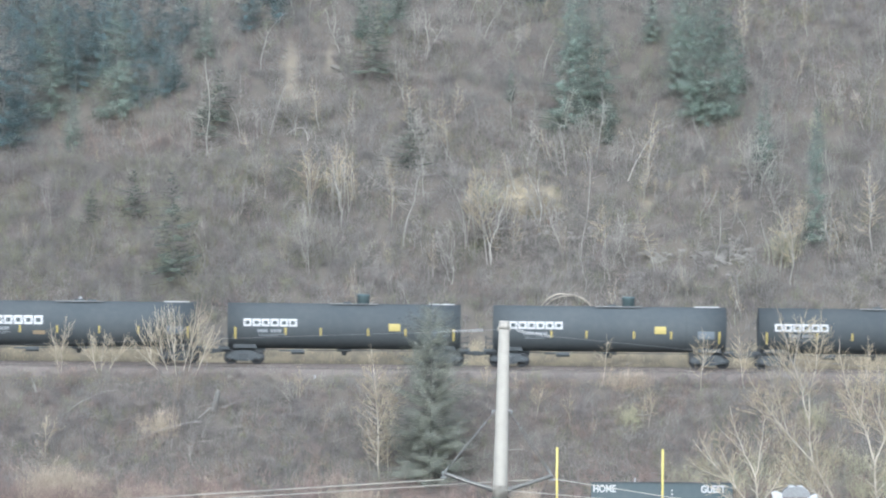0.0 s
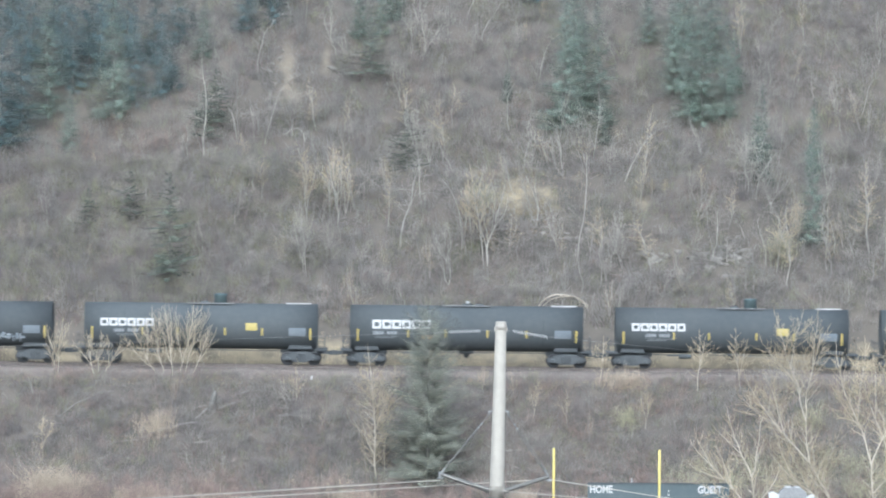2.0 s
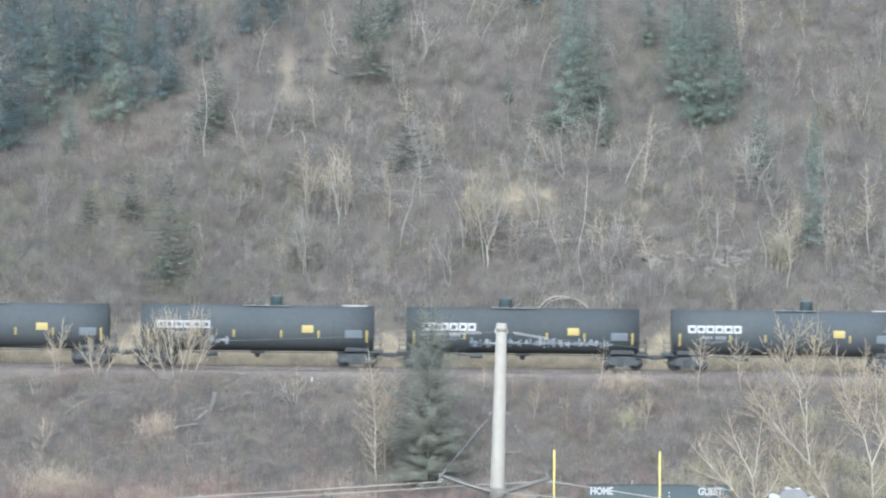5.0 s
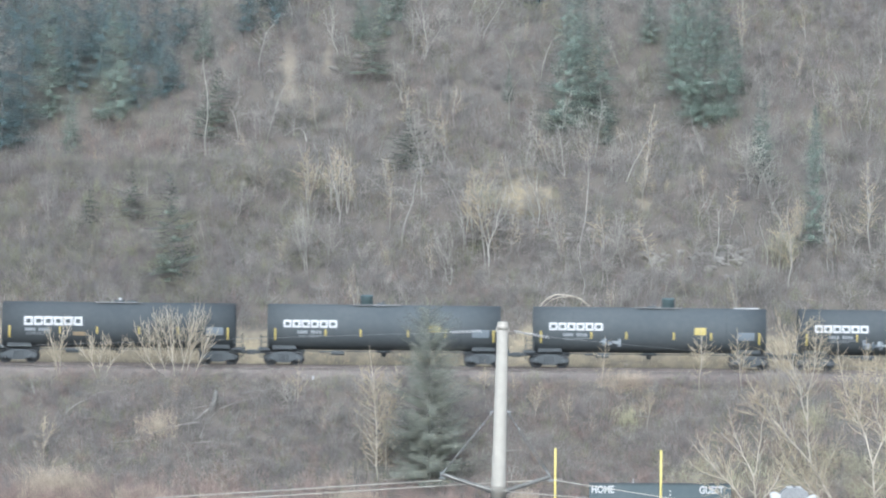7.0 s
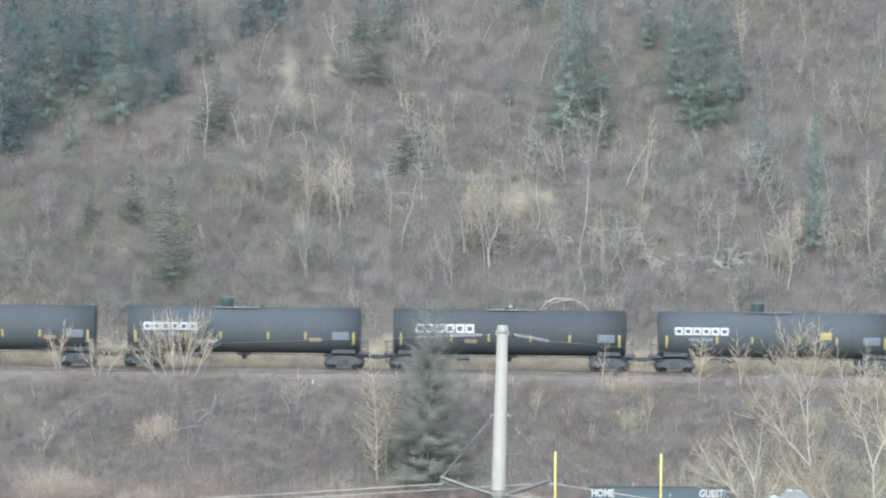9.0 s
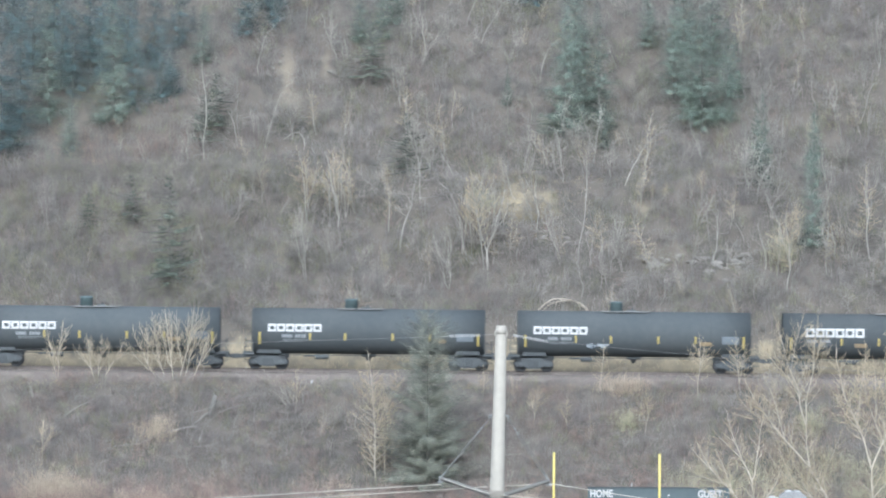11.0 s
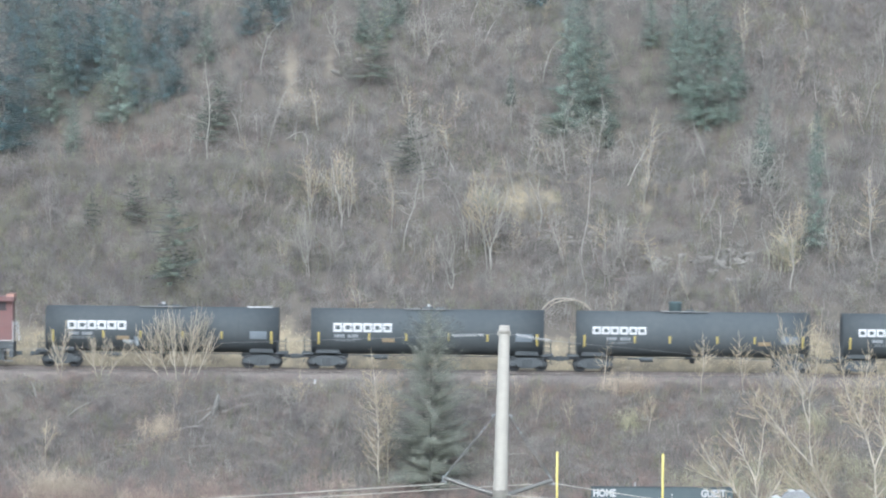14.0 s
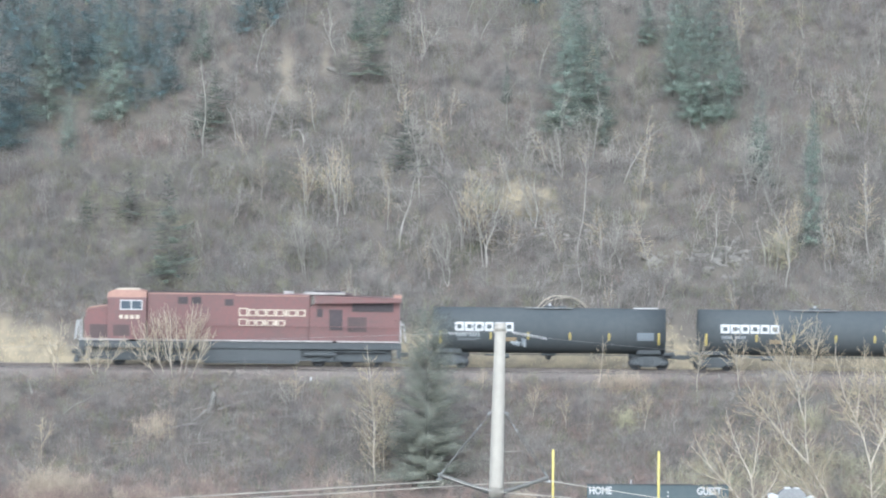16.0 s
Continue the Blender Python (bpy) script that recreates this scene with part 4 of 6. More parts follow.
# ---- brush: thickets too fine to count ----
def thicket(name, label, mat, seed, place, height, twigs, spread=0.55, thick=0.016, side=2, category="shrubs"):
    """One mesh of many leafless shrubs. place: x and y of each; height: its height."""
    rnd = np.random.RandomState(seed)
    x, y = place
    n = len(x)
    z = ground_z(x, y) - 0.06
    root = np.stack((x, y, z), 1)
    rows = []
    for k in range(twigs):
        ang = rnd.uniform(0, 2 * math.pi, n)
        out = rnd.uniform(0.02, spread, n)
        d = np.stack((np.cos(ang) * out, np.sin(ang) * out, np.ones(n)), 1)
        d /= np.linalg.norm(d, axis=1, keepdims=True)
        ln = height * rnd.uniform(0.45, 1.1, n)
        a = root + np.stack((rnd.normal(0, 0.2, n), rnd.normal(0, 0.2, n), np.zeros(n)), 1)
        mid = a + d * (ln * 0.55)[:, None]
        d2 = d * 0.85 + rnd.normal(0, 0.5, (n, 3)) * np.array([1, 1, 0.7])
        b = mid + d2 * (ln * 0.45)[:, None]
        r = thick * rnd.uniform(0.6, 1.3, n)
        rows.append((a, mid, r))
        rows.append((mid, b, r * 0.7))
        for q in range(side):
            f = rnd.uniform(0.2, 1.0, n)[:, None]
            s = a + (b - a) * (0.15 + 0.75 * f)
            d3 = d * 0.7 + rnd.normal(0, 0.8, (n, 3)) * np.array([1, 1, 0.55])
            rows.append((s, s + d3 * (ln * rnd.uniform(0.25, 0.55, n))[:, None], r * 0.6))
    a = np.concatenate([r[0] for r in rows])
    b = np.concatenate([r[1] for r in rows])
    r = np.concatenate([r[2] for r in rows])
    d = b - a
    u = np.cross(d, np.array([[0.3, 1.0, 0.2]]))
    u /= np.maximum(np.linalg.norm(u, axis=1, keepdims=True), 1e-6)
    w = np.cross(d, u)
    w /= np.maximum(np.linalg.norm(w, axis=1, keepdims=True), 1e-6)
    r = r[:, None]
    verts = np.stack((a + u * r, a - u * r * 0.5 + w * r * 0.87, a - u * r * 0.5 - w * r * 0.87, b), 1).reshape(-1, 3)
    base = np.arange(len(a))[:, None] * 4
    faces = (base[:, :, None] + np.array([[0, 1, 3], [1, 2, 3], [2, 0, 3]])[None]).reshape(-1, 3)
    ob = new(name, raw(name, verts, faces, mat))
    return tagged(ob, label, category, kind="stuff")


def scatter(seed, n, x0, x1, y0, y1, keep):
    rnd = np.random.RandomState(seed)
    x, y = rnd.uniform(x0, x1, n), rnd.uniform(y0, y1, n)
    ok = rnd.uniform(0, 1, n) < keep(x, y)
    return x[ok], y[ok]


def hill_keep(x, y):
    clear = np.clip(1.1 * straw_cover(x, y) + 1.2 * earth_cover(x, y), 0, 1)
    patch = 0.62 + 0.38 * np.sin(0.55 * x + 1.2 * np.sin(0.4 * y)) * np.sin(0.5 * y + 1.1 * np.sin(0.37 * x))
    return np.clip(patch + 0.3, 0.3, 1) * (1 - 0.9 * clear)


def sized(seed, x, y, lo, hi):
    rnd = np.random.RandomState(seed)
    wave = 0.5 + 0.5 * np.sin(0.8 * x + 1.5 * np.sin(0.6 * y)) * np.sin(0.9 * y + 0.7 * np.sin(0.5 * x))
    return lo + (hi - lo) * (0.5 * wave + 0.5 * rnd.uniform(0, 1, len(x)))


def hill_part(seed, n, share):
    """Places on the hillside and on the embankment for one kind of shrub."""
    def keep(x, y):
        w = np.sin(0.35 * x + seed + 1.4 * np.sin(0.3 * y + seed)) * np.sin(0.42 * y + 2 * seed + 1.2 * np.sin(0.27 * x))
        return hill_keep(x, y) * np.clip(share + (1 - share) * w, 0, 1)
    return scatter(seed, n, -38, 38, 457.5, 497, keep)


def bank_part(seed, n, share):
    def keep(x, y):
        w = np.sin(0.6 * x + seed + 1.4 * np.sin(0.5 * y)) * np.sin(0.7 * y + seed)
        return np.clip(share + (1 - share) * w, 0, 1) * (1 - 0.4 * step(444.6, 447, y))
    return scatter(seed, n, -38, 38, 434, 446.9, keep)


KINDS = ((M_BRUSH, "grey-brown", 4200, 0.9, 0.5, 1.6, 8, 0.8, 0.017, 3), (M_PALEBRUSH, "pale grey-tan", 1700, 0.45, 0.7, 2.1, 6, 0.6, 0.016, 4),
         (M_DARKBRUSH, "dark reddish-brown", 3600, 0.55, 0.5, 1.7, 8, 0.8, 0.018, 3), (M_OLIVEBRUSH, "olive-brown", 2100, 0.45, 0.5, 1.8, 8, 0.8, 0.017, 3))
for i, (mat, tone, n, share, lo, hi, twigs, spread, thick, side) in enumerate(KINDS):
    x, y = hill_part(11 + 10 * i, int(n * 1.7), share)
    thicket("hill_brush", "dense leafless %s shrubs covering the hillside" % tone, mat, 12 + 10 * i, (x, y), sized(13 + i, x, y, lo, hi), twigs, spread, thick, side)
    x, y = bank_part(15 + 10 * i, int(n * (0.62 if i != 1 else 0.2)), share)
    thicket("embankment_brush", "dense leafless %s shrubs on the railway embankment" % tone, mat, 16 + 10 * i, (x, y), sized(17 + i, x, y, lo * 0.8, hi * 0.7), twigs, spread, thick, side)
sx, sy = hill_part(55, 620, 0.5)
thicket("sapling_stems", "slender upright pale saplings standing in the hillside brush", M_PALEBRUSH, 56, (sx, sy), sized(57, sx, sy, 1.2, 3.4), 2, 0.3, 0.020, 5, "saplings")
sx, sy = bank_part(58, 420, 0.5)
thicket("sapling_stems", "slender upright pale saplings on the railway embankment", M_PALEBRUSH, 59, (sx, sy), sized(57, sx, sy, 0.8, 2.2), 2, 0.14, 0.022, 4, "saplings")
gx, gy = scatter(47, 2600, -38, 38, 445.2, 447.3, lambda x, y: 0.6 + 0.3 * np.sin(0.8 * x + 2 * np.sin(0.3 * x)))
thicket("verge_grass", "thin dry brown grass along the ballast shoulder", M_STRAW, 48, (gx, gy), sized(49, gx, gy, 0.1, 0.45), 4, spread=0.7, thick=0.018, side=0, category="grass")
sx, sy = hill_part(81, 1300, 0.35)
thicket("hill_brush", "reddish leafless shrubs among the hillside brush", M_REDBRUSH, 82, (sx, sy), sized(83, sx, sy, 0.6, 1.7), 8, 0.75, 0.017, 3)
r = np.random.RandomState(85)
sx, sy = r.normal(-22.2, 2.6, 60), r.normal(476.8, 1.4, 60)
thicket("hill_brush", "reddish leafless shrubs below the spruces", M_REDBRUSH, 86, (sx, sy), sized(87, sx, sy, 0.8, 1.9), 8, 0.7, 0.017, 3)
for i, (cx, w, n, h) in enumerate(((12.2, 1.5, 60, 1.5), (22.6, 1.2, 60, 1.9), (5.0, 2.0, 40, 0.9), (-6.0, 2.2, 40, 0.8))):
    r = np.random.RandomState(90 + i)
    x, y = r.normal(cx, w * 0.6, n), r.normal(445.6, 0.25, n)
    thicket("track_brush", "reddish-tan dry brush beside the ballast", M_PALEBRUSH if i else M_TUFT, 95 + i, (x, y), h * r.uniform(0.5, 1.1, n), 5, spread=0.3, thick=0.016, side=2)
bx, by = scatter(181, 420, 1, 34, 435, 446.5, lambda x, y: np.clip(0.5 + 0.5 * np.sin(0.6 * x) * np.sin(0.8 * y + 0.3 * x), 0, 1))
thicket("embankment_brush", "warm reddish leafless bushes on the embankment slope", M_REDBRUSH, 182, (bx, by), sized(183, bx, by, 0.5, 1.4), 8, 0.7, 0.016, 3)
bx, by = bank_part(36, 1500, 0.5)
thicket("embankment_brush", "reddish leafless shrubs on the railway embankment", M_REDBRUSH, 37, (bx, by), sized(38, bx, by, 0.4, 1.3), 8, 0.7, 0.016, 3)
r = np.random.RandomState(39)
bx, by = r.uniform(14.5, 30, 170), r.uniform(433.5, 438.5, 170)
thicket("embankment_brush", "yellowish-olive budding shrubs at the embankment's foot", M_LEAFING, 40, (bx, by), sized(39, bx, by, 0.9, 2.2), 8, 0.6, 0.016, 3)
for mat, tone, n, seed in ((M_DARKBRUSH, "dark reddish-brown", 700, 141), (M_OLIVEBRUSH, "olive-brown", 500, 151)):
    bx, by = scatter(seed, n, -38, -6, 458.5, 474, lambda x, y: np.clip((-4 - x) / 14, 0, 1) + 0 * y)
    thicket("hill_brush", "dense leafless %s shrubs above the track" % tone, mat, seed + 1, (bx, by), sized(seed + 2, bx, by, 0.8, 2.0), 9, 0.8, 0.017, 3)
bx, by = scatter(161, 900, -36, 26, 437.5, 443.5, lambda x, y: np.clip(0.35 + 0.65 * np.sin(0.45 * x + 0.8) * np.sin(0.9 * y + 0.2 * x), 0, 1))
thicket("embankment_brush", "dark leafless bushes on the middle of the embankment", M_DARKBRUSH, 162, (bx, by), sized(163, bx, by, 0.7, 1.6), 9, 0.75, 0.017, 3)
bx, by = scatter(171, 220, -30, -6, 431.5, 435.5, lambda x, y: np.clip(0.4 + 0.6 * np.sin(0.7 * x), 0, 1) + 0 * y)
thicket("foot_grass", "tall tan dry stalks at the embankment's foot", M_TUFT, 172, (bx, by), sized(173, bx, by, 0.8, 2.0), 4, 0.22, 0.014, 2, "grass")
rx, ry = scatter(31, 900, -38, 38, 428.5, 436.5, lambda x, y: 0.35 + 0.6 * (x < -14) + 0 * y)
thicket("red_brush", "reddish leafless thicket at the embankment's foot", M_REDBRUSH, 32, (rx, ry), sized(33, rx, ry, 0.9, 2.1), 12, spread=0.4, side=2)
gx, gy = scatter(41, 9000, -38, 38, 453.9, 462, lambda x, y: np.clip(straw_cover(x, y) - 0.05, 0, 1))
thicket("bank_grass", "dry straw-coloured grass on the bank behind the track", M_STRAW, 42, (gx, gy), sized(43, gx, gy, 0.15, 0.4), 5, spread=0.9, thick=0.022, side=0, category="grass")
gx, gy = scatter(44, 5000, -12, 14, 464, 477, lambda x, y: np.clip(straw_cover(x, y) * 1.1 - 0.05, 0, 1))
thicket("slope_grass", "patch of dry yellow grass on the hillside", M_STRAW, 45, (gx, gy), sized(46, gx, gy, 0.15, 0.5), 5, spread=0.9, thick=0.02, side=0, category="grass")
# tall dry tufts at the embankment's foot and on its slope
for i, (cx, cy, w, h) in enumerate(((-25.4, 433.4, 1.9, 2.7), (-18.9, 440.6, 1.1, 1.5), (-19.6, 432.6, 2.0, 1.3), (-14.0, 432.0, 1.4, 1.0), (-5.6, 432.5, 1.2, 1.2), (5.5, 432.5, 1.0, 1.3), (-30.5, 432.0, 1.2, 1.0))):
    r = np.random.RandomState(60 + i)
    n = int(70 * w)
    x, y = r.normal(cx, w * 0.55, n), r.normal(cy, 0.5, n)
    thicket("straw_tuft", "tall pale straw-coloured dry grass clump", M_TUFT, 70 + i, (x, y), h * r.uniform(0.5, 1.05, n), 7, spread=0.28, thick=0.014, side=1, category="grass clump")


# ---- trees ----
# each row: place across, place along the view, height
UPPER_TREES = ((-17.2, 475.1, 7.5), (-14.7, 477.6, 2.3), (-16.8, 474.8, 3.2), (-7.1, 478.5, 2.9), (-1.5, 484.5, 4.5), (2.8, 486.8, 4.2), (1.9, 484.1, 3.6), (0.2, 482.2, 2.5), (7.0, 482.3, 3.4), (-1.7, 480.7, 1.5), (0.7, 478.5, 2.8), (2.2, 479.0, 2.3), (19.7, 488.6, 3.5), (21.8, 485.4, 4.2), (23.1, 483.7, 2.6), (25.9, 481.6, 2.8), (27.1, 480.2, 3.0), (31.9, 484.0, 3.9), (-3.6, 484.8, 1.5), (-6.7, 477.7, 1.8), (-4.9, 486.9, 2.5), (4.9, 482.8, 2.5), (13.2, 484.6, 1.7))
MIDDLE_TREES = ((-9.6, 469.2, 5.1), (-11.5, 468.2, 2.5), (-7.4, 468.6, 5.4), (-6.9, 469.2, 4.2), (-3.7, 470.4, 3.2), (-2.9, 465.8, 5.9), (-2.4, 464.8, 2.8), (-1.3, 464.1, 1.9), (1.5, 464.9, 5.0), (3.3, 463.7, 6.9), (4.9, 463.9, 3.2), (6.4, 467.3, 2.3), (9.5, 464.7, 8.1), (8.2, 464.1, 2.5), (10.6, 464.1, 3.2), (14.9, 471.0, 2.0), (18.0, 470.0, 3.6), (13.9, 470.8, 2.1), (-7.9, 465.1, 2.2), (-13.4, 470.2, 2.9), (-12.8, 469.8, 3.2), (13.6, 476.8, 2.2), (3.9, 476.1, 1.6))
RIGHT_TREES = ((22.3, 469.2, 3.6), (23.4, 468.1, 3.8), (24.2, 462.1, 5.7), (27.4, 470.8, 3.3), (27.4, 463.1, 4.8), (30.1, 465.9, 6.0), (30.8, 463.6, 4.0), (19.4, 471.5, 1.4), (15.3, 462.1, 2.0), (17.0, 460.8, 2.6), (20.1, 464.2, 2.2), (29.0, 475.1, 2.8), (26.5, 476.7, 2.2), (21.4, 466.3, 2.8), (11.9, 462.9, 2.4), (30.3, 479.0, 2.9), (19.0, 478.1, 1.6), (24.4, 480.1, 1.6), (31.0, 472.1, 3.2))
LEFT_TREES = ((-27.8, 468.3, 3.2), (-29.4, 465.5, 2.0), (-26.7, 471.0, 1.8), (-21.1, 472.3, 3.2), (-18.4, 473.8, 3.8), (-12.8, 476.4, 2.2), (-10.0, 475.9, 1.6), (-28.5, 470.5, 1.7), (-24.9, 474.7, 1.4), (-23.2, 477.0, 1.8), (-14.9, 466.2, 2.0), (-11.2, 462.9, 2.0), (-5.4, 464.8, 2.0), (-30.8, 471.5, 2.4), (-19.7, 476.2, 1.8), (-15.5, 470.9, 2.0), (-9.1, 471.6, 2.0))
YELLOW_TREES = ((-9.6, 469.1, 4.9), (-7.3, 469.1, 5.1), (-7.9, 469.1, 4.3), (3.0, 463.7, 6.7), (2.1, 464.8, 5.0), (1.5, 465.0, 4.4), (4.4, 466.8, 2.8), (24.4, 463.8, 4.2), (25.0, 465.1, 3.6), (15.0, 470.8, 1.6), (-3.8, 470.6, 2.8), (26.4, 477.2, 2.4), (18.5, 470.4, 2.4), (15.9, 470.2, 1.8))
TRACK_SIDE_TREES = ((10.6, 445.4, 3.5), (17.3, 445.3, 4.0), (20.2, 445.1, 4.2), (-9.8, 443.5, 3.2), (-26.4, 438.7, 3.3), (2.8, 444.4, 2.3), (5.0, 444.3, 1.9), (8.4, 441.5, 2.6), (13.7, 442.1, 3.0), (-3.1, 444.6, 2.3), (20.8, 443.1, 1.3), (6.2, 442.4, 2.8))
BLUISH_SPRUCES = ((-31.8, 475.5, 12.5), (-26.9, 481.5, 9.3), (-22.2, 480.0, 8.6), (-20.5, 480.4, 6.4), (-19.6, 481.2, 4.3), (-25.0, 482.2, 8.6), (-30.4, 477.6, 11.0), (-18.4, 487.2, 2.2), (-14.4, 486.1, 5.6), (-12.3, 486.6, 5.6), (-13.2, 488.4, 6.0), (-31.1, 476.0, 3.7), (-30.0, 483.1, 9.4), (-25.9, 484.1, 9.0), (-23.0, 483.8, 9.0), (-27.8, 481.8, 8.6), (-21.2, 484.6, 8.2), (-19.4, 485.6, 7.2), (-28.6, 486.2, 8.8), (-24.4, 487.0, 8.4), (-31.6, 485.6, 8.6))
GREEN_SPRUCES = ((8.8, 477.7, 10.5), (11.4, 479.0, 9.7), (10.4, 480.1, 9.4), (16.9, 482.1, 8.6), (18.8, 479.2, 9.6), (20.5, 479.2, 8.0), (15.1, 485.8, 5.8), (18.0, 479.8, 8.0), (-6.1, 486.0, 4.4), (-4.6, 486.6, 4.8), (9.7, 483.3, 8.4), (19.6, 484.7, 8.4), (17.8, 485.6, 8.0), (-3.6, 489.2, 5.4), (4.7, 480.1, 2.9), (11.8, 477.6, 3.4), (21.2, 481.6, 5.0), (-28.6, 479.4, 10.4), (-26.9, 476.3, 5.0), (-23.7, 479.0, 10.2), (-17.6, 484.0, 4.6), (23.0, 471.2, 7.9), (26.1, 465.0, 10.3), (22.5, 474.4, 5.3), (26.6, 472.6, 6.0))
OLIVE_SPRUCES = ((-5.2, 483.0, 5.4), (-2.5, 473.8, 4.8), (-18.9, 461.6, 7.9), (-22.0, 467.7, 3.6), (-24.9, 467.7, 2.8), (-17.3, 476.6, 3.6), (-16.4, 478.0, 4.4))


def bare_kinds():
    """A stock of leafless tree patterns, slim to wide, with one or more stems."""
    stock = []
    specs = ((1, 0.34, 0.16, 0.32, M_BARK, M_TWIG), (1, 0.42, 0.20, 0.22, M_BARK, M_TWIG), (2, 0.36, 0.17, 0.35, M_BARK, M_TWIG), (1, 0.40, 0.15, 0.34, M_BARK, M_BUD),
             (2, 0.32, 0.12, 0.45, M_BARK, M_BUD), (1, 0.46, 0.22, 0.20, M_BARK, M_TWIG), (2, 0.44, 0.19, 0.28, M_BARK, M_TWIG), (1, 0.30, 0.20, 0.25, M_BARK, M_TWIG))
    for i, (stems, spread, bend, up, bark, twig) in enumerate(specs):
        forks = ((), ((0.35, 20, 2.2, 0.02, 0.25, ()),), ((0.2, -16, 2.9, 0.022, 0.2, ()), (0.5, 24, 1.6, 0.016, 0.3, ())))[(i + stems) % 3]
        leaders = [((0.12 * q, 0, -0.2), (4 - 9 * q) * (-1) ** i, 3, 4.2 - 0.7 * q, 0.036, 0.04, forks) for q in range(stems)]
        limbs = twiggy_tree(100 + i, leaders, 1.9 * spread, (0.20, 0.15, 0.16), 86 - 60 * up, 0.0080, bend * 0.95, 0.25, 1.3, 0.2, 0.75)
        stock.append(tree_thing("aspen_tree", "slender leafless aspen with pale bark on the hillside", "bare trees on the hillside", limbs, bark, twig, "aspen"))
    for i, (lean, curl, length, share) in enumerate(((8, -1.3, 4.6, 0.45), (-14, -1.7, 4.8, 0.5), (2, 0.0, 4.0, 0.3))):
        limbs = twiggy_tree(120 + i, [((0, 0, -0.2), lean, 4, length, 0.036, curl, ())], 1.1 * share * 2, (0.32, 0.2, 0.2), 72, 0.0085, 0.12 if i < 2 else 0.06, 0.35, 1.0, 0.1, 0.85 if i < 2 else 0.5)
        stock.append(tree_thing("aspen_tree", ("bowed", "bowed", "straight, nearly branchless")[i] + " leafless aspen with pale bark on the hillside", "bare trees on the hillside", limbs, M_BARK, M_TWIG, "aspen"))
    return stock


BARE = bare_kinds()
LOW = [tree_thing("aspen_tree", "small leafless pale-barked tree on the railway embankment", "bare trees on the embankment",
                  twiggy_tree(150 + i, [((0, 0, -0.2), lean, 0, 3.9, 0.035, 0.05, forks)], 0.95, (0.22, 0.17, 0.18), 58, 0.0088, 0.07, 0.25, 1.4, 0.3), M_COTTON, M_BUD, "aspen")
       for i, (lean, forks) in enumerate(((2, ()), (-4, ((0.35, 16, 2.1, 0.022, 0.3, ()),)), (0, ((0.25, -18, 2.3, 0.024, 0.3, ()), (0.4, 20, 1.6, 0.02, 0.3, ())))))]
YELLOW = [tree_thing("aspen_tree", "leafless aspen with yellowish budding twigs on the hillside", "bare trees on the hillside",
                     twiggy_tree(140 + i, [((0, 0, -0.2), 3 - 3 * i, 0, 4.1, 0.036, 0.1, ((0.3, 14 - 12 * i, 2.6, 0.024, 0.5, ()), (0.45, -12 + 4 * i, 1.9, 0.02, 0.5, ())))], 0.75, (0.21, 0.18, 0.19), 52, 0.0085, 0.06, 0.25, 1.2, 0.5), M_BARK, M_BUD, "aspen") for i in range(3)]
rnd = random.Random(5)
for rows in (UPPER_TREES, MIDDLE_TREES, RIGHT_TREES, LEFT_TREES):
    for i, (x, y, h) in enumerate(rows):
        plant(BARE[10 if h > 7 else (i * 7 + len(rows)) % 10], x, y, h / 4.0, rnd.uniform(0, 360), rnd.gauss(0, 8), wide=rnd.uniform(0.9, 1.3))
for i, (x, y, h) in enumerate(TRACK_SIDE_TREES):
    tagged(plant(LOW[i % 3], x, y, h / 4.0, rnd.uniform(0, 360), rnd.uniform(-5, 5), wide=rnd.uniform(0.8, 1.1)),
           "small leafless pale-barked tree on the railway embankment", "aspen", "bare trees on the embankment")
for i in range(90):
    x, y = rnd.uniform(-36, 36), rnd.uniform(459, 494)
    tagged(plant(BARE[i % 8], x, y, rnd.uniform(0.25, 0.65), rnd.uniform(0, 360), rnd.uniform(-16, 16), wide=rnd.uniform(0.9, 1.6)),
           "young leafless pale sapling among the hillside brush", "sapling", "saplings on the hillside")
for i in range(46):
    x, y = rnd.uniform(-34, 24), rnd.uniform(436, 445)
    tagged(plant(BARE[(i * 5 + 2) % 8], x, y, rnd.uniform(0.22, 0.55), rnd.uniform(0, 360), rnd.gauss(0, 14), wide=rnd.uniform(1.0, 1.5)),
           "small leafless pale sapling on the railway embankment", "sapling", "saplings on the embankment")
for i in range(34):
    x, y = rnd.uniform(-8, 33), rnd.uniform(457.5, 466)
    plant(BARE[(i * 3 + 1) % 8], x, y, rnd.uniform(0.5, 0.95), rnd.uniform(0, 360), rnd.gauss(0, 9), wide=rnd.uniform(0.9, 1.4))
for i in range(40):
    x, y = rnd.uniform(-14, 34), rnd.uniform(478, 493)
    plant(BARE[(i * 3 + 2) % 10], x, y, rnd.uniform(0.5, 1.1), rnd.uniform(0, 360), rnd.gauss(0, 10), wide=rnd.uniform(0.8, 1.2))
for i in range(64):
    x, y = rnd.uniform(-15, 33), rnd.uniform(462, 479)
    plant(BARE[(i * 3) % 11], x, y, rnd.uniform(0.55, 1.25), rnd.uniform(0, 360), rnd.gauss(0, 9), wide=rnd.uniform(0.9, 1.3))
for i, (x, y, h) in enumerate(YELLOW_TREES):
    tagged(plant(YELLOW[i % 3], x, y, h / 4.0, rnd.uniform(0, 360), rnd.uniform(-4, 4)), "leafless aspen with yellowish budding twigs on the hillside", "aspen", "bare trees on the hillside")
spend(BARE + YELLOW + LOW)

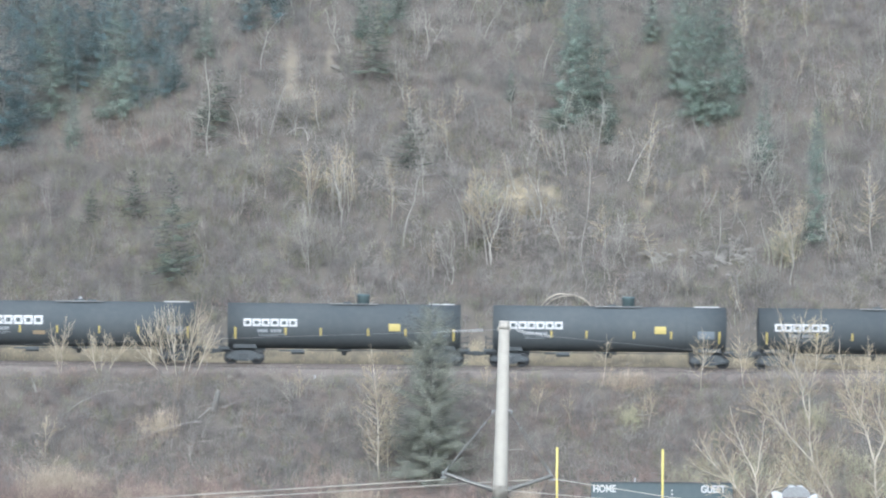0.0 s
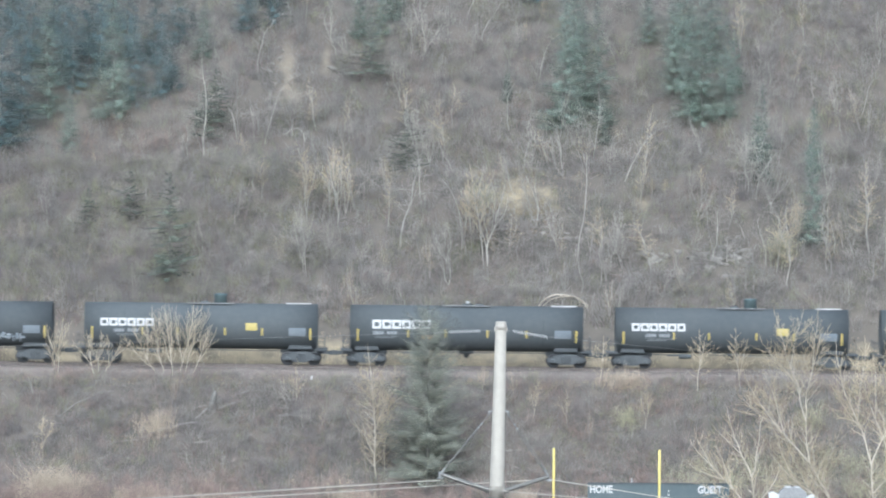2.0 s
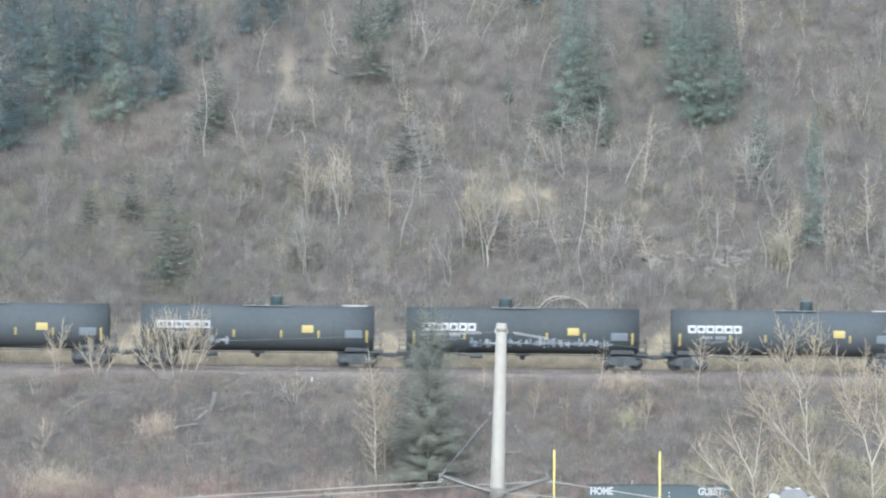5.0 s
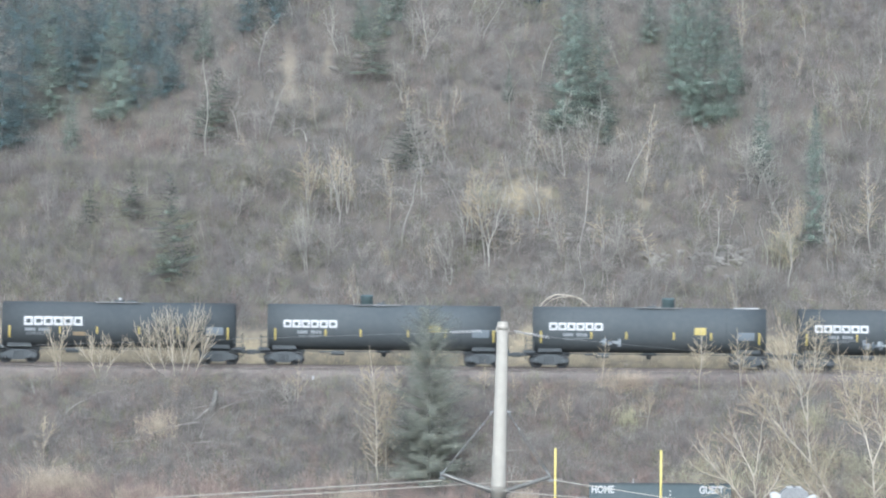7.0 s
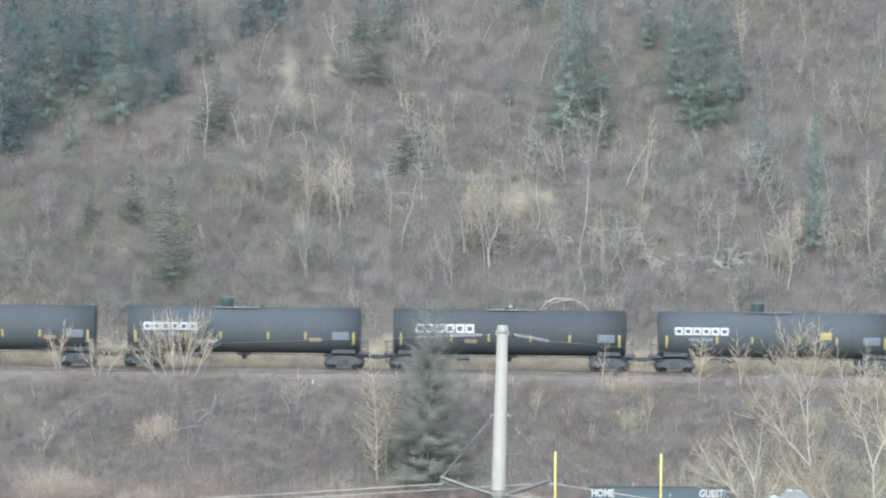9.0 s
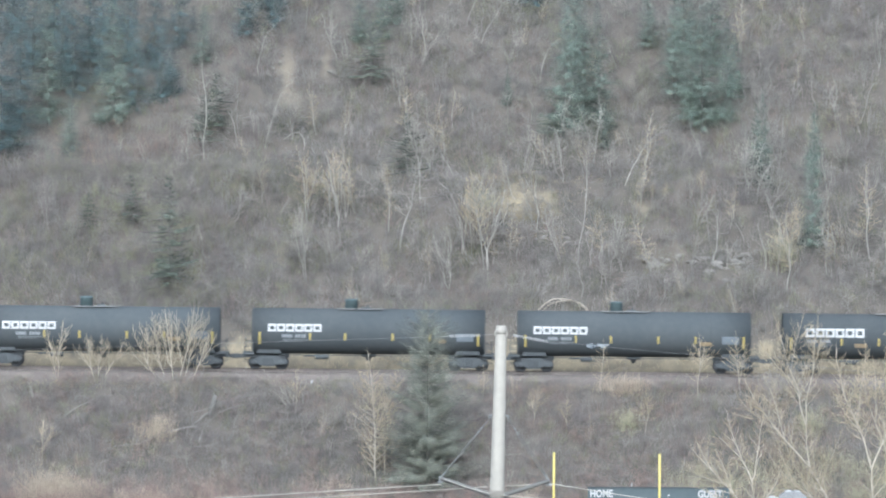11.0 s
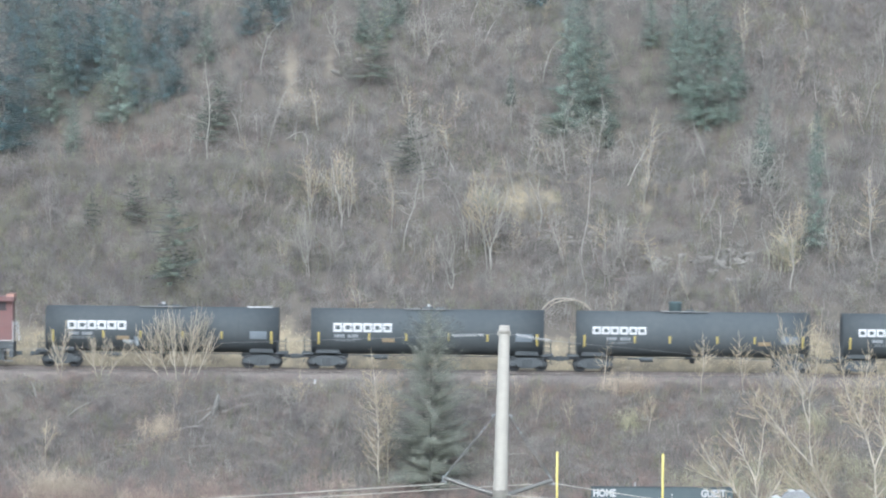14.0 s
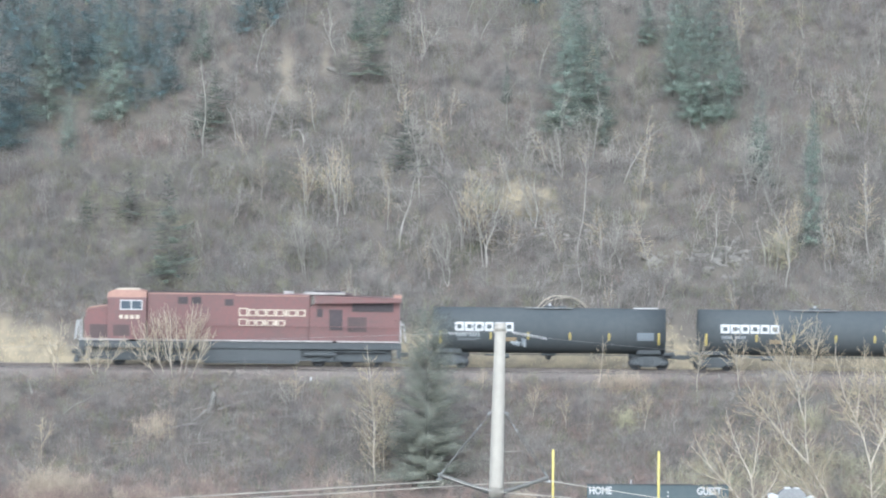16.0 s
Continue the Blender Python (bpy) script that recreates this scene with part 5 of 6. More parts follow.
PINES = [spruce_thing("dark green spruce standing on the hillside", "spruces on the hillside", 200 + i, 9.0, 1.95 - 0.2 * (i % 3), M_SPRUCE, fullness=0.5, ragged=0.26 + 0.08 * (i % 2), loose=0.17, tier=0.26) for i in range(4)]
GREENS = [spruce_thing("soft green spruce standing on the hillside", "spruces on the hillside", 220 + i, 9.0, 2.0 - 0.2 * (i % 3), M_GREENSPRUCE, fullness=0.55, ragged=0.22 + 0.08 * (i % 2), loose=0.15, tier=0.26) for i in range(4)]
OLIVES = [spruce_thing("sparse olive-green conifer among the hillside brush", "spruces on the hillside", 210 + i, 7.0, 2.3, M_OLIVE, ragged=0.45, fullness=0.55) for i in range(2)]
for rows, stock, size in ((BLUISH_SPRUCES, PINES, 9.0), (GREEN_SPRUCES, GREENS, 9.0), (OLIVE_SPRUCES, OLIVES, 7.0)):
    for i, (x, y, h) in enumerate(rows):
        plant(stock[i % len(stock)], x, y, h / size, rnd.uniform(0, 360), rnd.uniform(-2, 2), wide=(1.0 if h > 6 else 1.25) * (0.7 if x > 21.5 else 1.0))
for i in range(16):
    plant(PINES[i % 4], -38 + 2.6 * i + rnd.uniform(-1, 1) if i < 8 else -40 + 5.2 * i, rnd.uniform(489, 500), rnd.uniform(0.9, 1.3), rnd.uniform(0, 360))
spend(PINES + GREENS + OLIVES)

big = spruce_thing("large grey-green spruce at the foot of the embankment", "", 300, 11.8, 3.65, M_GREYSPRUCE, fullness=0.95, loose=0.2, tier=0.26, ragged=0.15, bare=0.03, taper=0.42, lift=0.5)
big.matrix_basis = pose(-0.85, 436.4, float(ground_z(-0.85, 436.4)) - 0.05)
young = tree_thing("aspen_tree", "tall slender leafless aspen with yellowish twigs beside the spruce", "",
                   twiggy_tree(317, [((0, 0, -0.2), -3, 0, 8.5, 0.1, 0.06, ((0.42, 24, 3.6, 0.04, 0.3, ()), (0.62, -14, 2.4, 0.03, 0.3, ()))), ((0.5, 0.3, -0.2), 2, 0, 5.6, 0.035, 0.0, ())], 1.45, (0.2, 0.15, 0.17), 58, 0.0088, 0.05, 0.12, 1.25, 0.45), M_COTTON, M_BUD, "aspen")
young.matrix_basis = pose(-4.2, 437.1, float(ground_z(-4.2, 437.1)) - 0.05)
fan = [((0.03 * lean, 0.25 * math.sin(i * 2.1), -0.2), lean, 8 * math.sin(i * 1.7), ln, 0.038, 0.85, ((0.25, lean * 1.3 - 14, ln * 0.66, 0.026, 0.6, ()), (0.4, lean * 0.8 + 16, ln * 0.6, 0.024, 0.5, ())))
       for i, (lean, ln) in enumerate(((-33, 4.1), (-19, 4.7), (-7, 4.9), (5, 5.1), (16, 4.9), (31, 3.6)))]
clump = tree_thing("willow_shrub", "wide many-stemmed leafless shrub beside the track", "", twiggy_tree(320, fan, 0.85, (0.19, 0.13, 0.15), 40, 0.0082, 0.085, 0.2), M_COTTON, M_WILLOW, "shrub")
clump.matrix_basis = pose(-17.9, 446.9, float(ground_z(-17.9, 446.9)) - 0.05)

for i, (x, y, stems) in enumerate(((-25.9, 446.8, ((0, 4.0, 0.045), (-8, 2.6, 0.025))), (-23.2, 446.8, ((-15, 3.1, 0.036), (-1, 3.0, 0.034), (26, 3.1, 0.034))))):
    fan = [((lean * 0.012, 0.1 * q, -0.2), lean, 5 * (-1) ** q, ln, r, 0.45, ((0.35, lean - 24, ln * 0.55, r * 0.6, 0.4, ()), (0.45, lean + 22, ln * 0.5, r * 0.6, 0.4, ()))) for q, (lean, ln, r) in enumerate(stems)]
    t = tree_thing("willow_shrub", "many-stemmed leafless pale shrub beside the track", "shrubs beside the track", twiggy_tree(325 + i, fan, 0.7, (0.18, 0.13, 0.14), 42, 0.0085, 0.08, 0.2), M_COTTON, M_WILLOW, "shrub")
    t.matrix_basis = pose(x, y, float(ground_z(x, y)) - 0.05)

# the cottonwoods that stand nearer, by the playing field
def cottonwood(x, y, seed, leaders, reach=1.25, stout=0.7):
    t = tree_thing("cottonwood_tree", "tall leafless cottonwood with pale limbs and yellow-grey twigs", "cottonwoods by the playing field",
                   twiggy_tree(seed, leaders, reach, (0.2, 0.11, 0.12), 48, 0.0072, 0.08, 0.18, 1.0, 0.45, stout), M_COTTON, M_BUD, "cottonwood")
    t.matrix_basis = pose(x, y, float(ground_z(x, y)) - 0.1)


cottonwood(22.3, 338, 331, [((0, 0, -0.3), -12, 0, 7.4, 0.16, -0.05, (
    (0.97, -22, 2.6, 0.10, -0.05, ((0.98, -42, 5.4, 0.06, 0.55, ((0.35, -20, 3.4, 0.035, 0.3, ()), (0.5, -62, 2.2, 0.03, 0.5, ()))),
                                  (0.99, -2, 2.2, 0.075, 0.0, ((0.95, -20, 5.4, 0.05, 0.1, ((0.35, -38, 2.6, 0.03, 0.4, ()), (0.55, 10, 2.4, 0.03, 0.1, ()))), (0.97, 5, 5.2, 0.05, 0.05, ((0.4, 22, 2.6, 0.03, 0.4, ()),)))))),
    (0.93, -60, 4.6, 0.055, 0.6, ((0.55, -30, 2.2, 0.03, 0.4, ()), (0.3, -70, 1.8, 0.025, 0.5, ())))))])
cottonwood(22.6, 340, 342, [((0, 0, -0.3), -4, 0, 9.0, 0.14, 0.0, (
    (0.98, -22, 6.0, 0.07, 0.3, ((0.4, 8, 3.6, 0.035, 0.2, ()), (0.3, -40, 2.4, 0.03, 0.4, ()))), (0.97, 17, 6.4, 0.07, 0.2, ((0.4, -4, 3.6, 0.035, 0.1, ()),)), (0.8, 35, 3.5, 0.04, 0.5, ())))])
cottonwood(16.0, 336, 333, [((0, 0, -0.3), -2, 0, 6.8, 0.10, 0.0, (
    (0.99, -5, 1.6, 0.07, 0.0, ((0.9, -25, 3.5, 0.045, 0.35, ((0.4, -50, 1.6, 0.025, 0.4, ()),)), (0.95, 14, 3.2, 0.04, -0.1, ()))),
    (0.95, -50, 4.4, 0.045, 0.35, ((0.5, -76, 2.0, 0.025, 0.5, ()), (0.35, -26, 2.4, 0.03, 0.3, ()), (0.7, -25, 1.7, 0.025, 0.2, ()))),
    (0.93, -68, 3.2, 0.03, 0.4, ()), (0.97, 33, 2.7, 0.035, 0.1, ())))], 0.95, 1.0)
cottonwood(23.9, 342, 335, [((0, 0, -0.3), -2, 0, 10.5, 0.13, 0.0, ((0.8, -18, 5.4, 0.05, 0.2, ((0.5, 4, 2.8, 0.03, 0.2, ()),)), (0.97, -6, 5.6, 0.06, 0.1, ()), (0.9, 20, 5.2, 0.05, 0.2, ())))])
cottonwood(19.6, 341, 336, [((0, 0, -0.3), 0, 0, 7.0, 0.09, 0.0, ((0.95, -32, 3.6, 0.04, 0.3, ()), (0.9, -8, 3.8, 0.04, 0.1, ()), (0.97, 20, 3.6, 0.04, 0.3, ())))], 1.1)
cottonwood(24.2, 336, 339, [((0, 0, -0.3), -5, 0, 6.6, 0.10, 0.0, ((0.95, -30, 4.2, 0.04, 0.3, ()), (0.97, -2, 5.0, 0.045, 0.1, ((0.4, -24, 2.4, 0.03, 0.2, ()),)), (0.93, 24, 4.4, 0.04, 0.3, ())))], 1.1)


# a pale fallen stem that arches over the bank behind the track
def arched_stem():
    rows, crown = [], []
    r = random.Random(9)
    for q in range(2):
        pts = [Vector((6.65 + 0.25 * q + 4.0 * f, 459.0 + 0.2 * q, 12.2 - 0.12 * q + 1.5 * (1 - abs(1.9 * f - 0.84) ** 2.4) + 0.05 * math.sin(9 * f + q))) for f in [i / 12 for i in range(13)]]
        for i, (a, b) in enumerate(zip(pts, pts[1:])):
            rows.append((*a, 0.055 - 0.003 * i, *b, 0.052 - 0.003 * i))
        for i in range(1, 12):
            for k in range(2):
                a = pts[i].lerp(pts[i - 1], r.random())
                up = r.random() < 0.3
                crown.append((*a, 0.02, *(a + Vector((r.uniform(-0.5, 0.3), r.uniform(-0.3, 0.2), r.uniform(0.1, 0.35) if up else r.uniform(-0.7, -0.2)))), 0.008))
    tree_thing("fallen_tree", "pale bare fallen tree arching over the bank", "", (rows, crown), M_COTTON, M_COTTON, "fallen tree")


arched_stem()

# ---- power line pole in front of the field ----
def build_pole():
    x, y, z = 0.958, 130.0, float(ground_z(0.958, 130.0))
    p = empty("utility_pole", pose(x, y, z, 0, 1.1, 0))
    tagged(p, "pale grey tapered steel power pole with two stayed arms", "utility pole")
    top = 22.69 - z
    part("shaft", made(lambda b: lathe(b, [(-0.5, 0.240), (top - 3.5, 0.147), (top - 0.03, 0.106), (top, 0.095)], "Z", 28)), M_POLE, p, "pale galvanised steel shaft")
    part("cap_fitting", made(lambda b: (lathe(b, [(top - 0.16, 0.114), (top - 0.08, 0.114), (top - 0.07, 0.108)], "Z", 24), box(b, -0.135, -0.09, -0.04, 0.04, top - 0.2, top - 0.12, 0.01), box(b, 0.09, 0.13, -0.04, 0.04, top - 0.2, top - 0.12, 0.01))), M_POLE, p, "pale clamp at the pole's top")
    a0 = 19.35 - z
    ends = ((-1.12, 19.66 - z), (1.02, 19.66 - z))
    for s, (ex, ez) in zip((-1, 1), ends):
        def arm(b):
            u, v = Vector((s * 0.12, 0, a0)), Vector((ex, 0, ez))
            rod(b, u, v, 0.044, 0.040, 14)
            rod(b, u.lerp(v, 0.02), u.lerp(v, 0.12), 0.052, None, 14)
            rod(b, u.lerp(v, 0.95), v, 0.046, 0.03, 14)
        part("arm", made(arm), M_ARM, p, "dark grey insulator arm")
        part("arm_bracket", made(lambda b: (lathe(b, [(a0 - 0.15, 0.152), (a0 + 0.1, 0.150)], "Z", 24))), M_POLE, p)
        hi = Vector((s * 0.13, 0, 20.93 - z))
        lo = Vector((ex, 0, ez))
        part("stay_eye", made(lambda b: (rod(b, hi + Vector((-s * 0.05, 0, 0)), hi + Vector((s * 0.07, 0, -0.02)), 0.02), rod(b, hi + Vector((s * 0.06, 0, -0.01)), hi.lerp(lo, 0.06), 0.016))), M_GALV, p, "galvanised stay eye")

        def stay(b):
            st = hi.lerp(lo, 0.05)
            rod(b, st, hi.lerp(lo, 0.28), 0.012, None, 6)
            if s < 0:
                rod(b, hi.lerp(lo, 0.28), hi.lerp(lo, 0.84), 0.020, 0.017, 8)
            else:
                for q in (-0.018, 0.018):
                    off = Vector((q, 0, q * 0.7))
                    rod(b, hi.lerp(lo, 0.30) + off, hi.lerp(lo, 0.94) + off, 0.010, None, 6)
            rod(b, hi.lerp(lo, 0.82), lo, 0.011, None, 6)
        part("stay_insulator", made(stay), M_ARM, p, "grey stay insulator rod")
        part("stay_clamp", made(lambda b: (rod(b, hi.lerp(lo, 0.19), hi.lerp(lo, 0.23), 0.019, 0.014, 8), rod(b, hi.lerp(lo, 0.25), hi.lerp(lo, 0.29), 0.014, 0.019, 8))), M_GALV, p, "bright metal stay clamp")
        part("wire_clamp", made(lambda b: (rod(b, hi.lerp(lo, 0.90), lo, 0.012, 0.018, 8), rod(b, lo + Vector((-0.02, 0, 0.04)), lo + Vector((0.0, 0, -0.09)), 0.022, None, 8), rod(b, lo + Vector((-0.06, 0, -0.08)), lo + Vector((0.06, 0, -0.08)), 0.016, None, 8))), M_GALV, p, "bright metal wire clamp")


build_pole()


def hose(line, r, sides):
    """One unbroken round skin along a line."""
    p = np.array([tuple(q) for q in line])
    d = np.gradient(p, axis=0)
    d /= np.linalg.norm(d, axis=1, keepdims=True)
    u = np.cross(d, np.array([[0.0, 0.3, 1.0]]))
    u /= np.linalg.norm(u, axis=1, keepdims=True)
    w = np.cross(d, u)
    a = np.arange(sides) * 2 * math.pi / sides
    verts = (p[:, None] + r * (u[:, None] * np.cos(a)[None, :, None] + w[:, None] * np.sin(a)[None, :, None])).reshape(-1, 3)
    base = np.arange(len(p) - 1)[:, None] * sides
    i = np.arange(sides)
    j = (i + 1) % sides
    return verts, np.stack((base + i, base + j, base + j + sides, base + i + sides), -1).reshape(-1, 4)


def cable(name, label, pts, r, material, sag=0.0, rods=None):
    """A wire through points, with preformed rods wound about it near the pole."""
    c = empty(name)
    tagged(c, label, "power line", "power line wires")
    line = []
    for a, b in zip(pts, pts[1:]):
        a, b = Vector(a), Vector(b)
        n = 16 if sag else 4
        for i in range(n):
            f = i / n
            line.append(a.lerp(b, f) - Vector((0, 0, sag * 4 * f * (1 - f))))
    line.append(Vector(pts[-1]))
    v, f = hose(line, r, 6)
    part("wire", raw("wire", v, f, material, True), None, c)
    for a, b in rods or ():
        a, b = Vector(a), Vector(b)
        axis = (b - a).normalized()
        turns = int((b - a).length / 0.052)
        w = []
        up, side = Vector((0, 0, 1)), Vector((0, 1, 0))
        last = None
        for i in range(turns * 8 + 1):
            f = i / (turns * 8)
            ang = 2 * math.pi * i / 8
            q = a.lerp(b, f) + up * 0.026 * math.sin(ang) + side * 0.026 * math.cos(ang)
            if last is not None:
                w.append((*last, 0.0085, *q, 0.0085))
            last = q
        v, f = hose([Vector(r[0:3]) for r in w], 0.0085, 4)
        part("armour_rod", raw("armour_rod", v, f, M_WHITE, True), None, c, "white spiral armour rod")
    return c


cable("shield_wire", "thin top wire with white spiral vibration dampers at the pole", [(-70, 130.0, 19.9), (0.1, 129.97, 22.47), (1.07, 129.97, 22.52), (1.34, 129.97, 22.51), (2.1, 129.97, 22.39), (70, 130.0, 16.3)], 0.0026, M_GALV, 0.0,
      [((0.16, 129.97, 22.475), (0.78, 129.97, 22.50)), ((1.42, 129.97, 22.50), (2.10, 129.97, 22.385))])
cable("power_cable", "pale aluminium power cable running to the pole's arm", [(-70, 131.5, 16.0), (0.02, 129.98, 19.56)], 0.009, M_WIRE, 0.35)
cable("power_cable", "pale aluminium power cable running to the pole's arm", [(-70, 132.0, 14.6), (0.75, 130.18, 19.49), (2.16, 130.05, 19.58), (4.49, 130.0, 19.23), (70, 126.5, 10.5)], 0.0085, M_WIRE, 0.0)
cable("jumper_cable", "pale jumper cable hanging between the pole's arms", [(0.08, 129.95, 19.66), (0.5, 129.9, 19.51), (0.98, 129.88, 19.39), (1.32, 129.88, 19.35), (2.6, 129.9, 19.25), (70, 128.0, 13.0)], 0.0075, M_WIRE, 0.0)


# ---- playing field: goal posts, scoreboard, floodlight ----
def build_goal():
    g = empty("goal_posts", pose(0, 350, 0))
    tagged(g, "yellow steel football goal posts", "goal posts")
    for x, top in ((6.02, 8.70), (11.62, 8.64)):
        part("upright", made(lambda b: lathe(b, [(3.0, 0.07), (top - 0.02, 0.065), (top, 0.03)], "Z", 16)), M_POST, g).location = (x, 0, 0)
    rod_part("crossbar", (6.02, 0, 3.05), (11.62, 0, 3.05), 0.08, M_POST, g, "", 16)
    rod_part("support_post", (8.82, 1.8, -0.2), (8.82, 1.8, 2.4), 0.11, M_POST, g, "", 16)
    rod_part("gooseneck", (8.82, 1.8, 2.35), (8.82, 0, 3.02), 0.1, M_POST, g, "", 16)


build_goal()


def build_scoreboard():
    s = empty("scoreboard", pose(0, 355, 0))
    tagged(s, "dark green football scoreboard with white lettering", "scoreboard")
    x0, x1, z0, z1 = 7.94, 15.55, 3.4, 6.55
    box_part("panel", (x0, x1, -0.12, 0.12, z0, z1), M_BOARD, s, "dark green board", 0.02)
    for d in ((x0 - 0.04, x1 + 0.04, -0.16, 0.14, z1, z1 + 0.05), (x0 - 0.04, x1 + 0.04, -0.16, 0.14, z0 - 0.05, z0)):
        box_part("frame", d, M_FRAME, s, "black metal frame")
    for x in (9.4, 14.1):
        box_part("support_post", (x - 0.12, x + 0.12, 0.14, 0.38, -0.2, z1 - 0.3), M_FRAME, s)
    for word, x, w in (("HOME", 8.06, 1.22), ("GUEST", 13.85, 1.32)):
        cu = bpy.data.curves.new(word.lower(), "FONT")
        cu.body, cu.size, cu.extrude, cu.offset = word, 0.55, 0.008, 0.02
        ob = new("lettering_source", cu)
        me = bpy.data.meshes.new_from_object(ob.evaluated_get(bpy.context.evaluated_depsgraph_get()))
        bpy.data.objects.remove(ob)
        xs = [v.co.x for v in me.vertices]
        zs = [v.co.y for v in me.vertices]
        for v in me.vertices:
            v.co = Vector((x + (v.co.x - min(xs)) / (max(xs) - min(xs)) * w, -0.135 - v.co.z, 6.04 + (v.co.y - min(zs)) / (max(zs) - min(zs)) * 0.42))
        me.materials.clear()
        me.materials.append(M_WHITE)
        tagged(new("lettering", me), "white word " + word).parent = s
    for z in (5.93, 6.13):
        box_part("colon_dot", (12.25, 12.33, -0.14, -0.12, z, z + 0.08), M_WHITE, s, "white colon dot")
    rod_part("finial", (10.3, 0, z1), (10.3, 0, z1 + 0.28), 0.03, M_WHITE, s, "small white fitting")


build_scoreboard()


def build_floodlight():
    x, y = 16.0, 300.0
    f = empty("floodlight", pose(x, y, float(ground_z(x, y))))
    tagged(f, "white floodlight heads on a tall grey mast", "floodlight")
    g = float(ground_z(x, y))
    t = 9.62 - g
    part("mast", made(lambda b: rod(b, (0, 0, -0.3), (0, 0, t - 0.45), 0.13, 0.08, 16)), M_POLE, f)
    part("hood", made(lambda b: prism(b, ((-0.62, t - 0.50), (-0.60, t - 0.22), (-0.38, t - 0.05), (0.12, t), (0.42, t - 0.06), (0.66, t - 0.28), (0.62, t - 0.50)), -0.35, 0.35)), M_GALV, f, "grey weathered lamp housing")
    part("cap", made(lambda b: (box(b, -0.35, -0.05, -0.3, 0.3, t - 0.03, t + 0.03, 0.02), box(b, 0.1, 0.34, -0.3, 0.3, t - 0.08, t + 0.02, 0.02))), M_FLOOD, f)
    for s, w, z in ((-1, 0.42, 0.0), (1, 0.34, -0.12)):
        part("lamp_head", made(lambda b: prism(b, ((s * 0.60, t - 0.75 + z), (s * (0.62 + w), t - 0.60 + z), (s * (0.66 + w), t - 0.28 + z), (s * 0.9, t - 0.22 + z), (s * 0.56, t - 0.34 + z)), -0.3, 0.3)), M_FLOOD, f, "white floodlight head")
    part("bracket", made(lambda b: box(b, -0.8, 0.8, -0.05, 0.05, t - 0.75, t - 0.62)), M_GALV, f)


build_floodlight()


# ---- rocks, logs and other small things on the slopes ----
def rock_mesh(seed):
    bm = bmesh.new()
    bmesh.ops.create_icosphere(bm, subdivisions=2, radius=1)
    for v in bm.verts:
        n = noise.noise(v.co * 1.3 + Vector((seed * 7.1, 0, 0)))
        f = 1 + 0.45 * n
        v.co = Vector((v.co.x * f * 1.2, v.co.y * f * 0.9, round(v.co.z * f * 2.2) / 2.2 * 0.8))
    me = bpy.data.meshes.new("rock")
    bm.to_mesh(me)
    bm.free()
    me.materials.append(M_ROCK)
    return me


ROCKS = [rock_mesh(i) for i in range(5)]
rr = random.Random(77)


def rock(x, y, s, label="pale grey angular rock in the hillside outcrop"):
    ob = new("rock", ROCKS[rr.randrange(5)])
    tagged(ob, label, "rock", "rocks on the hillside")
    ob.matrix_basis = pose(x, y, float(ground_z(x, y)) - 0.2 * s, rr.uniform(-15, 15), rr.uniform(-15, 15), rr.uniform(0, 360)) @ Matrix.Diagonal((s, s, s * 0.8, 1))


for cx, cy, wx, wy, n, lo, hi in ((5.0, 467.3, 2.0, 0.35, 14, 0.12, 0.3), (10.4, 466.8, 0.9, 0.4, 12, 0.14, 0.34), (14.4, 466.0, 0.7, 0.5, 14, 0.2, 0.5), (12.8, 467.2, 1.0, 0.5, 12, 0.12, 0.3), (19.0, 464.9, 1.2, 0.8, 30, 0.14, 0.42), (21.3, 465.4, 0.7, 0.5, 14, 0.16, 0.42), (17.8, 463.8, 1.0, 0.4, 10, 0.12, 0.3), (-7.0, 485.2, 0.7, 1.2, 14, 0.14, 0.38), (-11.2, 483.0, 0.8, 0.6, 7, 0.12, 0.28)):
    for i in range(n):
        rock(rr.gauss(cx, wx), rr.gauss(cy, wy), rr.uniform(lo, hi))


def log(points, r, label, name="fallen_log", mat=M_LOG):
    line = []
    for (x0, y0, h0), (x1, y1, h1) in zip(points, points[1:]):
        for i in range(6):
            f = i / 6
            x, y = x0 + (x1 - x0) * f, y0 + (y1 - y0) * f
            line.append(Vector((x, y, float(ground_z(x, y)) + 0.7 * (h0 + (h1 - h0) * f))))
    x, y, h = points[-1]
    line.append(Vector((x, y, float(ground_z(x, y)) + 0.7 * h)))
    n = len(line)
    rows = [(*a, 0.7 * r * (1 - 0.6 * i / n), *b, 0.7 * r * (1 - 0.6 * (i + 1) / n)) for i, (a, b) in enumerate(zip(line, line[1:]))]
    v, f = tubes(rows, 6)
    tagged(new(name, raw(name, v, f, mat, True)), label, "log")


log(((-16.1, 440.9, 0.75), (-18.5, 440.2, 0.65), (-20.2, 439.7, 0.5), (-21.8, 439.4, 0.5)), 0.07, "long thin pale fallen trunk on the embankment")
log(((-15.6, 442.1, 0.9), (-16.4, 441.3, 0.6)), 0.09, "short pale broken log on the embankment")
log(((-14.9, 442.4, 0.75), (-13.0, 443.2, 0.65)), 0.06, "weathered grey fallen branch on the embankment")
log(((-16.1, 439.7, 0.4), (-15.8, 440.7, 0.9)), 0.06, "short pale leaning stick on the embankment")
log(((-25.2, 442.0, 0.6), (-24.2, 442.6, 0.9), (-23.2, 443.4, 0.9)), 0.05, "crooked pale fallen branch on the embankment")
